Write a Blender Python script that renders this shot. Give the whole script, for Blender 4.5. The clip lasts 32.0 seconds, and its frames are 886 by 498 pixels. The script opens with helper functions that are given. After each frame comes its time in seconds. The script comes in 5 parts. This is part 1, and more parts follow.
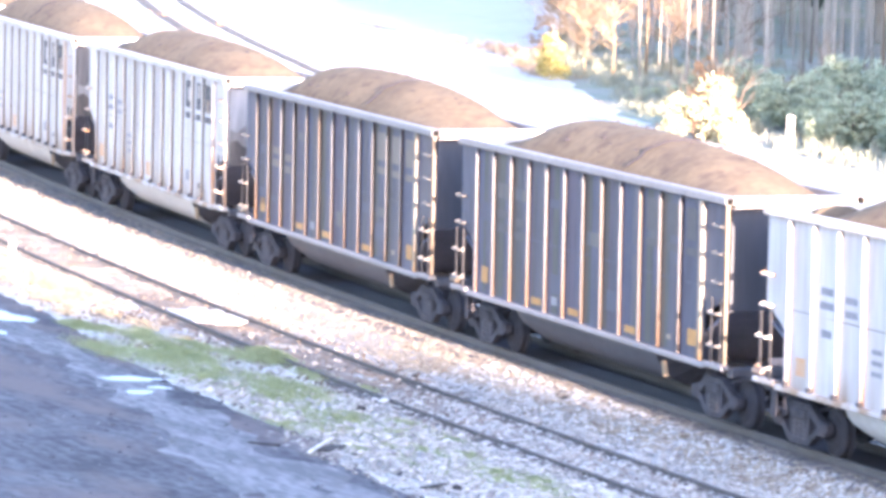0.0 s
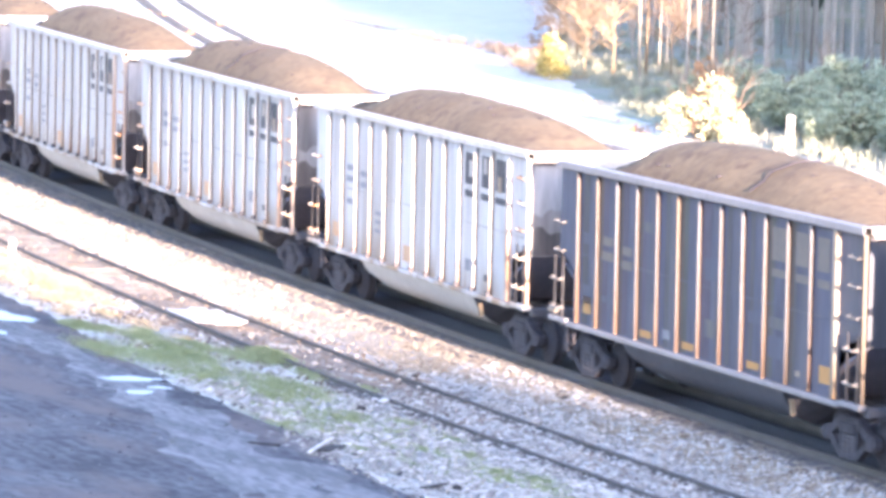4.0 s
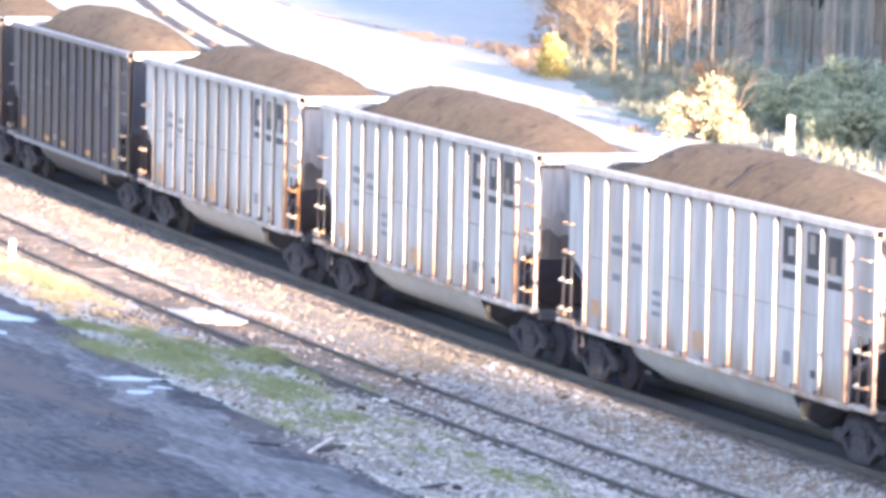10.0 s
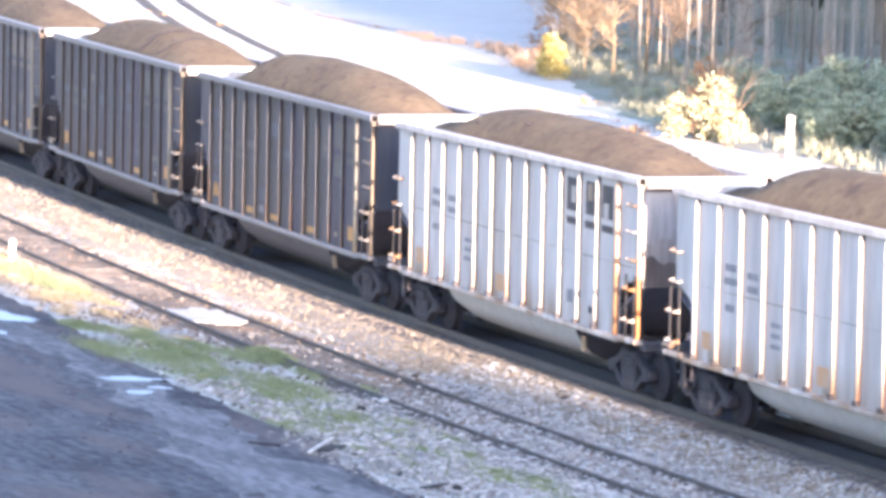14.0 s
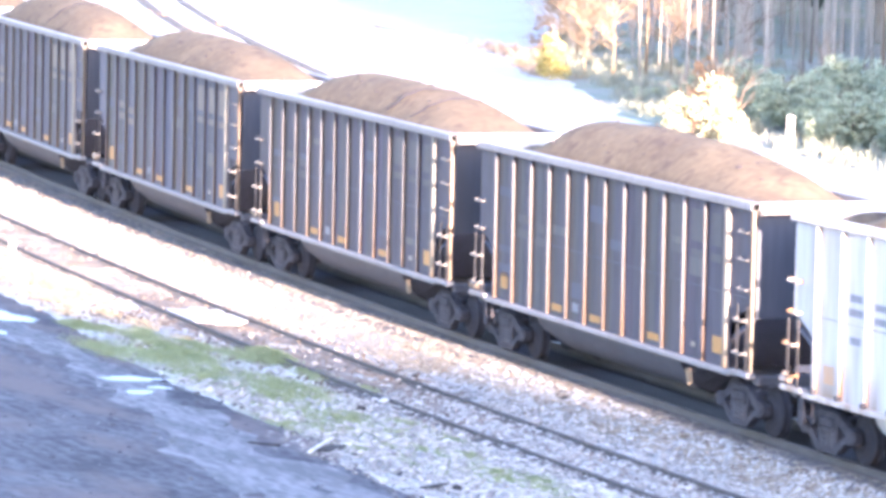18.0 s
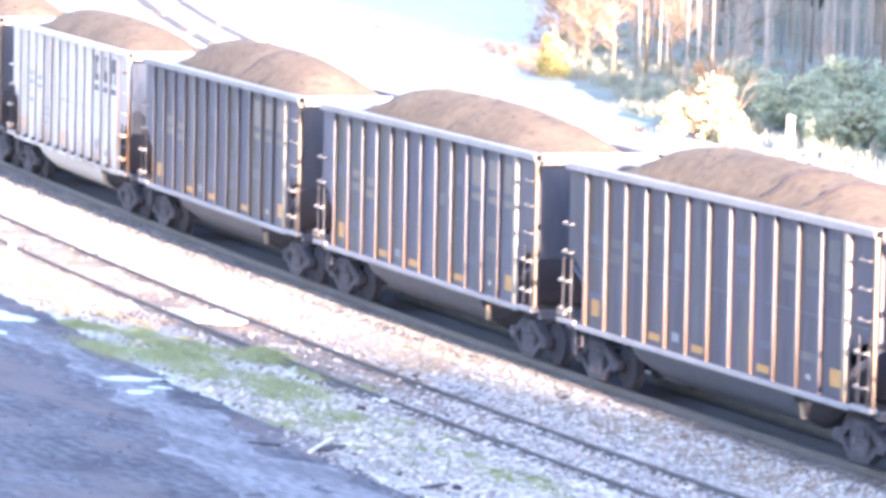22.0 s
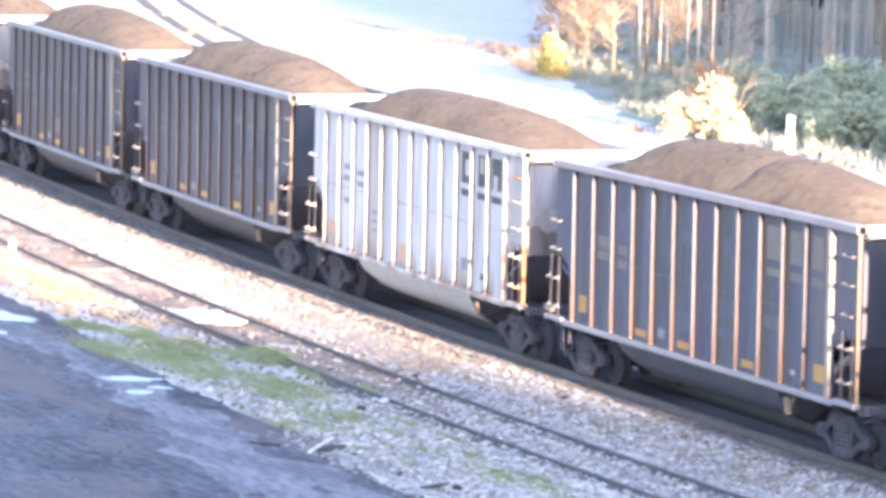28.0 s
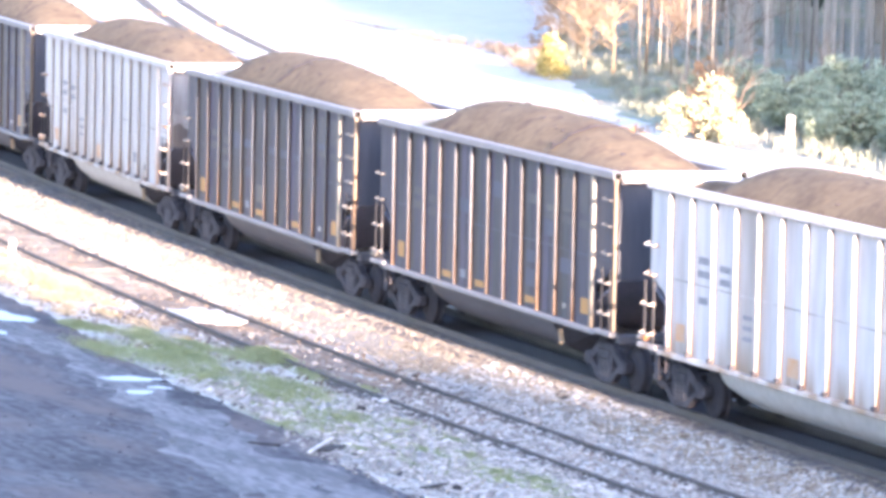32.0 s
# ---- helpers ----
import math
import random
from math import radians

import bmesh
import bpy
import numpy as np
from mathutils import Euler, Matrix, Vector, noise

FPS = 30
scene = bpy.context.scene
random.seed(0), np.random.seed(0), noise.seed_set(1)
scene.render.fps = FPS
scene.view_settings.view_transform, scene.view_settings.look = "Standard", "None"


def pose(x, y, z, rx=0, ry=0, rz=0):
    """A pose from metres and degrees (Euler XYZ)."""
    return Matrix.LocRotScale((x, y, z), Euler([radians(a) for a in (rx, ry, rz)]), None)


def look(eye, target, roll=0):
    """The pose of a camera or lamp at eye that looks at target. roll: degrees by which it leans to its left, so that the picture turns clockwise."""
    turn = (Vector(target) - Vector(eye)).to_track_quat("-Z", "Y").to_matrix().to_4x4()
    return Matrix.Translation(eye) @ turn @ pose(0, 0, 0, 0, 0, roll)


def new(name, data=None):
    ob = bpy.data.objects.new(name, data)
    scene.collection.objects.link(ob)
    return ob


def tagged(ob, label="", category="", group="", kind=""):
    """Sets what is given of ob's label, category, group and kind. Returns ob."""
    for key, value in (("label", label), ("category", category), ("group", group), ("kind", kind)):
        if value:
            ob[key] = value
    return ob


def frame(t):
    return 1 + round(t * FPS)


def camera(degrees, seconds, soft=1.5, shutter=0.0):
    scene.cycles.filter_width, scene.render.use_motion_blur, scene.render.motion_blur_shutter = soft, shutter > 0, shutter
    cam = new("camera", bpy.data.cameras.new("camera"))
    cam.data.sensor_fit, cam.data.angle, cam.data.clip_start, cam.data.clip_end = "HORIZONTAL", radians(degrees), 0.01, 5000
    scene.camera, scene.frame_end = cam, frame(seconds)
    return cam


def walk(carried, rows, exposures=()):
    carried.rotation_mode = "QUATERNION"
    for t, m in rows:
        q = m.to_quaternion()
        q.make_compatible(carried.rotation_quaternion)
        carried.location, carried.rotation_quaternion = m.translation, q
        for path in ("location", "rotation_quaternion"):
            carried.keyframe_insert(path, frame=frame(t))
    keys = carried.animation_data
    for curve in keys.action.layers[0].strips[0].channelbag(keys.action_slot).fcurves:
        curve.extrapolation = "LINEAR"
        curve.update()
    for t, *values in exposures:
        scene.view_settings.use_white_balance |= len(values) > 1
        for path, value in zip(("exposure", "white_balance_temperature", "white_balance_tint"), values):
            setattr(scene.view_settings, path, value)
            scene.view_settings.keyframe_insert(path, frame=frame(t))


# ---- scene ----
# ================= camera (stands still high up beside the line) =================
cam = camera(9.768, 32.0, soft=3.8, shutter=0.4)
PAN, TILT = 2.75120032, -0.09828045
EYE = Vector((78.3229, -43.3700, 12.9675))
CAM = look(EYE, EYE + 100 * Vector((math.cos(PAN) * math.cos(TILT), math.sin(PAN) * math.cos(TILT), math.sin(TILT))), 1.3344)
walk(cam, [(0, CAM), (32, CAM)], [(0, 3.45, 5530, 27.5), (3, 3.41, 5530, 27.5), (6, 2.92, 5650, 27), (9, 2.84, 5660, 26.5), (14, 2.83, 5640, 26), (17, 3.36, 5480, 28), (19, 3.57, 5460, 29.5), (25, 3.56, 5460, 29.5), (28, 3.20, 5580, 27.5), (30, 3.11, 5590, 27.5), (32, 3.25, 5580, 27.5)])

# ================= world and sun =================
SUN_EL, SUN_OFF = radians(8.0), radians(4.7)
world = bpy.data.worlds.new("sky")
scene.world = world
world.use_nodes = True
sky = world.node_tree.nodes.new("ShaderNodeTexSky")
sky.sky_type, sky.sun_disc, sky.sun_elevation, sky.sun_rotation = "NISHITA", False, SUN_EL, radians(90) + SUN_OFF
back = world.node_tree.nodes["Background"]
back.inputs["Strength"].default_value = 0.13
world.node_tree.links.new(sky.outputs[0], back.inputs["Color"])
sun = new("sun", bpy.data.lights.new("sun", "SUN"))
sun.data.energy, sun.data.angle, sun.data.color = 5.0, radians(0.9), (1.0, 0.755, 0.465)
TO_SUN = Vector((math.cos(SUN_OFF) * math.cos(SUN_EL), -math.sin(SUN_OFF) * math.cos(SUN_EL), math.sin(SUN_EL)))
sun.matrix_world = look(TO_SUN * 300, (0, 0, 0))

# ================= the line: a gentle curve =================
K1, K2 = 0.00230175, 2.55365e-5
_S = np.arange(-420, 200.01, 0.25)
_C = np.clip(_S, -92, 40)
_TH = K1 * _C + K2 * _C * _C / 2
_X = np.concatenate([[0], np.cumsum(np.cos((_TH[1:] + _TH[:-1]) / 2) * 0.25)])
_Y = np.concatenate([[0], np.cumsum(np.sin((_TH[1:] + _TH[:-1]) / 2) * 0.25)])
_X -= np.interp(0, _S, _X)
_Y -= np.interp(0, _S, _Y)


def on_line(s, l=0.0, z=0.0):
    """World place at s metres along the line, l metres to its left, z above the rail heads."""
    th = np.interp(s, _S, _TH)
    return Vector((np.interp(s, _S, _X) - math.sin(th) * l, np.interp(s, _S, _Y) + math.cos(th) * l, z))


def heading(s):
    return float(np.interp(s, _S, _TH))


# ================= materials =================
def mat(name, a, b=None, rough=0.8, metal=0.0, scale=2.0, fine=30.0, bump=0.3, dist=0.02, c=None, cscale=0.6, clo=0.55, chi=0.7, rand=0.0, spec=0.5, stretch=(1, 1, 1), world_space=False, foot=None, lo=0.35, hi=0.65):
    """Two mixed tones by noise at two scales, an optional third in patches, fine relief, random tone per object."""
    m = bpy.data.materials.new(name)
    m.use_nodes = True
    nt = m.node_tree
    N, L = nt.nodes, nt.links
    bs = N["Principled BSDF"]
    bs.inputs["Roughness"].default_value, bs.inputs["Metallic"].default_value = rough, metal
    bs.inputs["Specular IOR Level"].default_value = spec
    tc = N.new("ShaderNodeTexCoord")
    mp = N.new("ShaderNodeMapping")
    mp.inputs["Scale"].default_value = stretch
    if world_space:
        geo = N.new("ShaderNodeNewGeometry")
        L.new(geo.outputs["Position"], mp.inputs["Vector"])
    else:
        oid, far, sh = N.new("ShaderNodeObjectInfo"), N.new("ShaderNodeMath"), N.new("ShaderNodeVectorMath")
        far.operation = "MULTIPLY"
        far.inputs[1].default_value = 37.0
        L.new(oid.outputs["Random"], far.inputs[0])
        L.new(tc.outputs["Object"], sh.inputs[0])
        L.new(far.outputs[0], sh.inputs[1])
        L.new(sh.outputs[0], mp.inputs["Vector"])

    def tex(sc, detail=5):
        n = N.new("ShaderNodeTexNoise")
        n.inputs["Scale"].default_value, n.inputs["Detail"].default_value = sc, detail
        L.new(mp.outputs[0], n.inputs["Vector"])
        return n

    def ramp(src, lo, hi):
        r = N.new("ShaderNodeMapRange")
        r.inputs["From Min"].default_value, r.inputs["From Max"].default_value = lo, hi
        L.new(src, r.inputs["Value"])
        return r.outputs[0]

    def mix(fac, p, q):
        x = N.new("ShaderNodeMix")
        x.data_type = "RGBA"
        L.new(fac, x.inputs[0])
        for sock, v in ((x.inputs[6], p), (x.inputs[7], q)):
            if isinstance(v, tuple):
                sock.default_value = (*v, 1)
            else:
                L.new(v, sock)
        return x.outputs[2]

    big, small = tex(scale), tex(fine, 3)
    add = N.new("ShaderNodeMath")
    add.operation = "MULTIPLY_ADD"
    L.new(small.outputs[0], add.inputs[0])
    add.inputs[1].default_value = 0.5
    half = N.new("ShaderNodeMath")
    half.operation = "MULTIPLY"
    half.inputs[1].default_value = 0.5
    L.new(big.outputs[0], half.inputs[0])
    L.new(half.outputs[0], add.inputs[2])
    b = b or tuple(v * 0.7 for v in a)
    col = mix(ramp(add.outputs[0], lo, hi), a, b)
    if c:
        pt = tex(cscale, 6)
        col = mix(ramp(pt.outputs[0], clo, chi), col, c)
    if foot:
        # rust that has crept up from the foot of an upright: (colour, height where it starts, height where it ends)
        sep = N.new("ShaderNodeSeparateXYZ")
        L.new(tc.outputs["Object"], sep.inputs[0])
        nb = tex(1.7, 4)
        mul = N.new("ShaderNodeMath")
        mul.operation = "MULTIPLY"
        L.new(ramp(sep.outputs[2], foot[2], foot[1]), mul.inputs[0])
        L.new(ramp(nb.outputs[0], 0.38, 0.62), mul.inputs[1])
        col = mix(mul.outputs[0], col, foot[0])
    if rand:
        oi = N.new("ShaderNodeObjectInfo")
        hsv = N.new("ShaderNodeHueSaturation")
        L.new(ramp(oi.outputs["Random"], 0, 1), hsv.inputs["Value"])
        L.new(col, hsv.inputs["Color"])
        rg = hsv.inputs["Value"].links[0].from_node
        rg.inputs["To Min"].default_value, rg.inputs["To Max"].default_value = 1 - rand, 1 + rand
        col = hsv.outputs[0]
    L.new(col, bs.inputs["Base Color"])
    if bump:
        bp = N.new("ShaderNodeBump")
        bp.inputs["Strength"].default_value, bp.inputs["Distance"].default_value = bump, dist
        L.new(small.outputs[0], bp.inputs["Height"])
        L.new(bp.outputs[0], bs.inputs["Normal"])
    return m


PALE = dict(rough=0.6, fine=9, scale=0.7, stretch=(1, 1, 0.14), bump=0.05)
M = {
    "white": mat("faded white paint", (0.58, 0.558, 0.560), (0.42, 0.396, 0.396), lo=0.40, hi=0.60, c=(0.29, 0.235, 0.19), cscale=0.8, clo=0.54, chi=0.80, foot=((0.28, 0.20, 0.14), 1.2, 1.9), **dict(PALE, fine=4.5)),
    "white_rib": mat("white rib paint", (0.57, 0.545, 0.52), (0.45, 0.42, 0.39), c=(0.42, 0.26, 0.14), cscale=1.2, clo=0.58, chi=0.85, foot=((0.32, 0.17, 0.075), 1.25, 2.3), **PALE),
    "white_post": mat("rusting white post paint", (0.64, 0.62, 0.60), (0.52, 0.49, 0.46), c=(0.36, 0.21, 0.11), cscale=1.2, clo=0.44, chi=0.66, foot=((0.36, 0.15, 0.04), 2.3, 4.2), **PALE),
    "dark": mat("weathered blue-grey paint", (0.090, 0.090, 0.136), (0.053, 0.053, 0.084), lo=0.40, hi=0.60, c=(0.122, 0.108, 0.112), cscale=0.8, clo=0.48, chi=0.76, **PALE),
    "brown": mat("weathered plum-grey paint", (0.068, 0.061, 0.092), (0.040, 0.036, 0.056), lo=0.40, hi=0.60, c=(0.096, 0.080, 0.086), cscale=0.8, clo=0.48, chi=0.76, **PALE),
    "dark_rib": mat("rusty rib paint", (0.138, 0.141, 0.164), (0.100, 0.101, 0.118), c=(0.150, 0.103, 0.066), cscale=0.9, clo=0.55, chi=0.76, foot=((0.19, 0.108, 0.050), 1.25, 2.4), rand=0.22, **PALE),
    "dark_post": mat("cream rust-edged post paint", (0.26, 0.236, 0.205), (0.185, 0.165, 0.140), c=(0.19, 0.125, 0.070), cscale=1.1, clo=0.54, chi=0.8, foot=((0.22, 0.135, 0.065), 1.25, 2.2), **PALE),
    "rung": mat("chipped grab iron paint", (0.20, 0.19, 0.19), (0.12, 0.11, 0.105), rough=0.6, scale=3, fine=15, bump=0.05),
    "end_blue": mat("sooty blue-grey end paint", (0.072, 0.078, 0.102), (0.046, 0.050, 0.066), c=(0.052, 0.050, 0.056), cscale=0.7, clo=0.46, chi=0.7, **PALE),
    "liner": mat("coal-scoured end liner", (0.30, 0.285, 0.28), (0.20, 0.19, 0.19), rough=0.6, scale=1, fine=12, bump=0.05),
    "soot_thin": mat("thin brown soot", (0.40, 0.36, 0.335), (0.27, 0.232, 0.21), lo=0.40, hi=0.60, c=(0.44, 0.41, 0.39), cscale=1.4, clo=0.50, chi=0.66, **PALE),
    "soot_deep": mat("deep brown soot", (0.19, 0.155, 0.135), (0.10, 0.085, 0.078), lo=0.40, hi=0.60, c=(0.28, 0.24, 0.215), cscale=1.4, clo=0.52, chi=0.68, **PALE),
    "slope_blue": mat("sooty blue-grey slope sheet", (0.200, 0.205, 0.265), (0.130, 0.133, 0.175), rough=0.8, scale=1, fine=9, bump=0.1),
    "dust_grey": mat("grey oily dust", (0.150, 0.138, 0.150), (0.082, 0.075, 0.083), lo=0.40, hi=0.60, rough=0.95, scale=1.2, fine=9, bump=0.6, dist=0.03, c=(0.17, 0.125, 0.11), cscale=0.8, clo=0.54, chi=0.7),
    "bark_shaded": mat("grey bark darkened for shade", (0.275, 0.258, 0.228), (0.180, 0.170, 0.150), rough=0.9, scale=1.5, fine=9, bump=0.4, rand=0.3, stretch=(1, 1, 0.3)),
    "stile": mat("dark stile paint", (0.045, 0.043, 0.05), (0.03, 0.029, 0.034), rough=0.8, scale=3, fine=20, bump=0.05),
    "mouth": mat("near-black painted for a tube's hollow", (0.012, 0.011, 0.011), (0.008, 0.008, 0.008), rough=1.0, bump=0, spec=0.0),
    "stain_umber": mat("umber rust stain", (0.070, 0.056, 0.056), (0.042, 0.035, 0.038), lo=0.40, hi=0.60, rand=0.18, **PALE),
    "dark_corner": mat("rusty corner post paint", (0.150, 0.118, 0.085), (0.095, 0.072, 0.052), c=(0.16, 0.080, 0.034), cscale=1.1, clo=0.46, chi=0.7, rand=0.2, **PALE),
    "stain_slate": mat("bluish run-off stain", (0.072, 0.078, 0.130), (0.046, 0.050, 0.086), lo=0.40, hi=0.60, rand=0.18, **PALE),
    "stain_plum": mat("purplish run-off stain", (0.084, 0.070, 0.108), (0.054, 0.045, 0.070), lo=0.40, hi=0.60, rand=0.18, **PALE),
    "stain_olive": mat("mossy run-off stain", (0.084, 0.086, 0.080), (0.056, 0.058, 0.056), lo=0.40, hi=0.60, rand=0.15, **PALE),
    "trace_faint": mat("faint worn paint trace", (0.102, 0.092, 0.098), (0.080, 0.072, 0.080), rough=0.6, scale=1.5, fine=7, bump=0),
    "rust_tan": mat("rust-tan bracket steel", (0.46, 0.36, 0.25), (0.34, 0.24, 0.15), rough=0.7, scale=3, fine=20, bump=0.1),
    "rail_dirt": mat("dark oily dirt along a rail", (0.115, 0.098, 0.090), (0.055, 0.048, 0.045), rough=0.95, scale=1.2, fine=7, bump=0.6, dist=0.04, c=(0.20, 0.17, 0.145), cscale=0.7, clo=0.54, chi=0.7),
    "shade_rust_white": mat("beige stain and shade on a rib", (0.17, 0.14, 0.11), (0.09, 0.07, 0.055), foot=((0.11, 0.042, 0.014), 1.4, 2.8), **PALE),
    "shade_rust_dark": mat("rust-brown and shade on a rib", (0.052, 0.030, 0.017), (0.030, 0.019, 0.013), foot=((0.075, 0.034, 0.013), 1.25, 2.8), **PALE),
    "white_end": mat("coal-stained white end paint", (0.52, 0.49, 0.48), (0.27, 0.24, 0.225), c=(0.13, 0.105, 0.09), cscale=0.7, clo=0.44, chi=0.66, **PALE),
    "worn_tan": mat("older tan paint", (0.165, 0.140, 0.120), (0.10, 0.09, 0.092), c=(0.085, 0.085, 0.105), cscale=2.0, clo=0.45, chi=0.6, **PALE),
    "worn_blue": mat("older blue paint", (0.094, 0.096, 0.138), (0.064, 0.066, 0.098), **PALE),
    "stain_deep": mat("brown rust stain", (0.078, 0.064, 0.058), (0.048, 0.042, 0.042), lo=0.40, hi=0.60, c=(0.090, 0.062, 0.045), cscale=1.2, clo=0.5, chi=0.7, rand=0.2, **PALE),
    "stain_faint": mat("thin rust stain", (0.086, 0.082, 0.092), (0.050, 0.049, 0.060), lo=0.40, hi=0.60, **PALE),
    "pale_steel": mat("coal-scoured bare steel", (0.62, 0.60, 0.58), (0.48, 0.46, 0.45), rough=0.45, metal=0.2, scale=1, fine=12, bump=0.05),
    "chord": mat("grey top chord paint", (0.25, 0.245, 0.265), (0.18, 0.175, 0.19), rough=0.55, scale=1, fine=8, bump=0.05),
    "tub": mat("dusty grey tub steel", (0.080, 0.083, 0.102), (0.056, 0.058, 0.072), rough=0.6, scale=0.8, fine=6, bump=0.06),
    "tub_white": mat("dusty white tub paint", (0.52, 0.50, 0.48), (0.40, 0.38, 0.36), rough=0.6, scale=0.8, fine=6, bump=0.06),
    "truck": mat("dusty grey truck castings", (0.096, 0.090, 0.102), (0.046, 0.043, 0.050), rough=0.9, scale=2.5, fine=9, bump=0.3, spec=0.15),
    "iron": mat("greasy brown-black iron", (0.105, 0.098, 0.108), (0.070, 0.066, 0.073), rough=0.75, scale=3, fine=20, bump=0.2),
    "black": mat("black cast iron", (0.088, 0.084, 0.096), (0.064, 0.061, 0.070), rough=0.9, scale=3, fine=20, bump=0.1, spec=0.1),
    "wheel": mat("dark wheel steel", (0.062, 0.058, 0.066), (0.044, 0.041, 0.047), rough=0.9, spec=0.1, scale=4, fine=20, bump=0.1),
    "slope": mat("sooty underside steel", (0.118, 0.113, 0.126), (0.076, 0.073, 0.084), rough=0.8, scale=2, fine=15, bump=0.1),
    "rust": mat("rust", (0.28, 0.13, 0.06), (0.18, 0.09, 0.05), rough=0.85, scale=3, fine=25, bump=0.2),
    "yellow": mat("yellow reflective marking", (0.52, 0.26, 0.07), (0.40, 0.20, 0.06), rough=0.5, scale=4, fine=30, bump=0.02),
    "orange": mat("faded orange patch", (0.55, 0.28, 0.12), (0.50, 0.36, 0.26), rough=0.6, scale=4, fine=30, bump=0.02),
    "ink": mat("dark blue-grey marking paint", (0.035, 0.035, 0.05), (0.06, 0.06, 0.075), rough=0.6, scale=3, fine=14, bump=0.02),
    "ink_pale": mat("faded grey marking paint", (0.17, 0.17, 0.20), (0.27, 0.265, 0.29), rough=0.6, scale=3, fine=14, bump=0.02),
    "coal": mat("dusty brown coal", (0.166, 0.128, 0.089), (0.112, 0.086, 0.064), rough=0.95, scale=0.8, fine=6, bump=0.35, dist=0.03, spec=0.15, c=(0.085, 0.064, 0.056), cscale=2.4, clo=0.55, chi=0.72, lo=0.38, hi=0.62),
    "coal_and_shade": mat("black of coal and painted shade", (0.046, 0.039, 0.051), (0.032, 0.028, 0.036), rough=0.95, scale=2, fine=12, bump=0.6),
    "rail": mat("rusty rail steel", (0.105, 0.092, 0.092), (0.066, 0.058, 0.058), rough=0.7, scale=2, fine=20, bump=0.1),
    "rail_head": mat("worn rail steel", (0.15, 0.14, 0.145), (0.10, 0.095, 0.10), rough=0.6, metal=0.2, scale=2, fine=20, bump=0.03),
    "tie": mat("weathered oak sleeper", (0.25, 0.215, 0.19), (0.17, 0.145, 0.13), rough=0.9, scale=3, fine=20, bump=0.4, rand=0.25),
    "ballast": mat("grey ballast bed", (0.39, 0.35, 0.31), (0.19, 0.168, 0.148), lo=0.40, hi=0.60, rough=0.95, scale=1.5, fine=14, bump=0.9, dist=0.05, c=(0.41, 0.355, 0.295), cscale=0.25, clo=0.45, chi=0.7),
    "ground": mat("pale sandy earth with frosted straw", (0.62, 0.57, 0.50), (0.52, 0.47, 0.41), rough=0.95, scale=0.25, fine=5, bump=0.3, dist=0.04, c=(0.68, 0.65, 0.60), cscale=0.08, clo=0.4, chi=0.65),
    "dirt": mat("gravelly yard dirt", (0.60, 0.58, 0.545), (0.25, 0.24, 0.23), lo=0.41, hi=0.59, stretch=(0.5, 1.5, 1), rough=0.95, scale=0.7, fine=4.0, bump=0.6, dist=0.05, c=(0.27, 0.255, 0.175), cscale=0.3, clo=0.52, chi=0.68),
    "cinder": mat("brown cinder dirt", (0.29, 0.240, 0.20), (0.095, 0.080, 0.070), lo=0.40, hi=0.60, rough=0.95, scale=0.9, fine=4.5, bump=0.8, dist=0.05, c=(0.30, 0.195, 0.115), cscale=0.5, clo=0.5, chi=0.7),
    "asphalt": mat("damp coal-stained asphalt", (0.165, 0.156, 0.168), (0.056, 0.053, 0.061), rough=0.9, scale=0.45, fine=3.2, bump=0.9, dist=0.06, c=(0.165, 0.132, 0.126), cscale=0.35, clo=0.48, chi=0.66, spec=0.15, stretch=(0.6, 1.7, 1), lo=0.38, hi=0.62),
    "mud": mat("wet grey mud", (0.242, 0.226, 0.230), (0.122, 0.114, 0.119), rough=0.8, spec=0.25, scale=0.8, fine=5, bump=0.8, dist=0.05, c=(0.13, 0.115, 0.112), cscale=0.55, clo=0.56, chi=0.66, stretch=(0.4, 1.5, 1), lo=0.42, hi=0.58),
    "pond": mat("pale pond ice", (0.40, 0.37, 0.36), (0.47, 0.44, 0.43), rough=0.6, scale=0.15, fine=1.0, bump=0.1, spec=0.1),
    "litter": mat("leaf litter", (0.30, 0.29, 0.24), (0.22, 0.23, 0.18), rough=1.0, scale=0.4, fine=5, bump=0.6, dist=0.08, c=(0.21, 0.245, 0.16), cscale=0.2, clo=0.45, chi=0.6),
    "ice": mat("milky puddle ice", (0.46, 0.49, 0.56), (0.34, 0.37, 0.43), rough=0.35, scale=1.5, fine=9, bump=0.1, spec=0.5),
    "rut": mat("brown wet earth rut", (0.080, 0.062, 0.049), (0.052, 0.041, 0.034), rough=0.8, scale=0.5, fine=5, bump=0.4),
    "concrete": mat("pale concrete", (0.62, 0.60, 0.57), (0.50, 0.48, 0.46), rough=0.85, scale=1.5, fine=15, bump=0.2),
    "paint_post": mat("white painted post", (0.80, 0.79, 0.76), (0.70, 0.69, 0.66), rough=0.6, scale=2, fine=15, bump=0.1),
    "plank": mat("bleached timber", (0.78, 0.75, 0.71), (0.64, 0.61, 0.57), rough=0.85, scale=2, fine=20, bump=0.3, stretch=(0.3, 2, 2)),
    "old_wood": mat("black rotten timber", (0.05, 0.042, 0.038), (0.03, 0.027, 0.025), rough=0.9, scale=2, fine=20, bump=0.3),
    "grass": mat("short green grass", (0.225, 0.285, 0.140), (0.315, 0.345, 0.205), rough=0.8, scale=0.6, fine=4, bump=0),
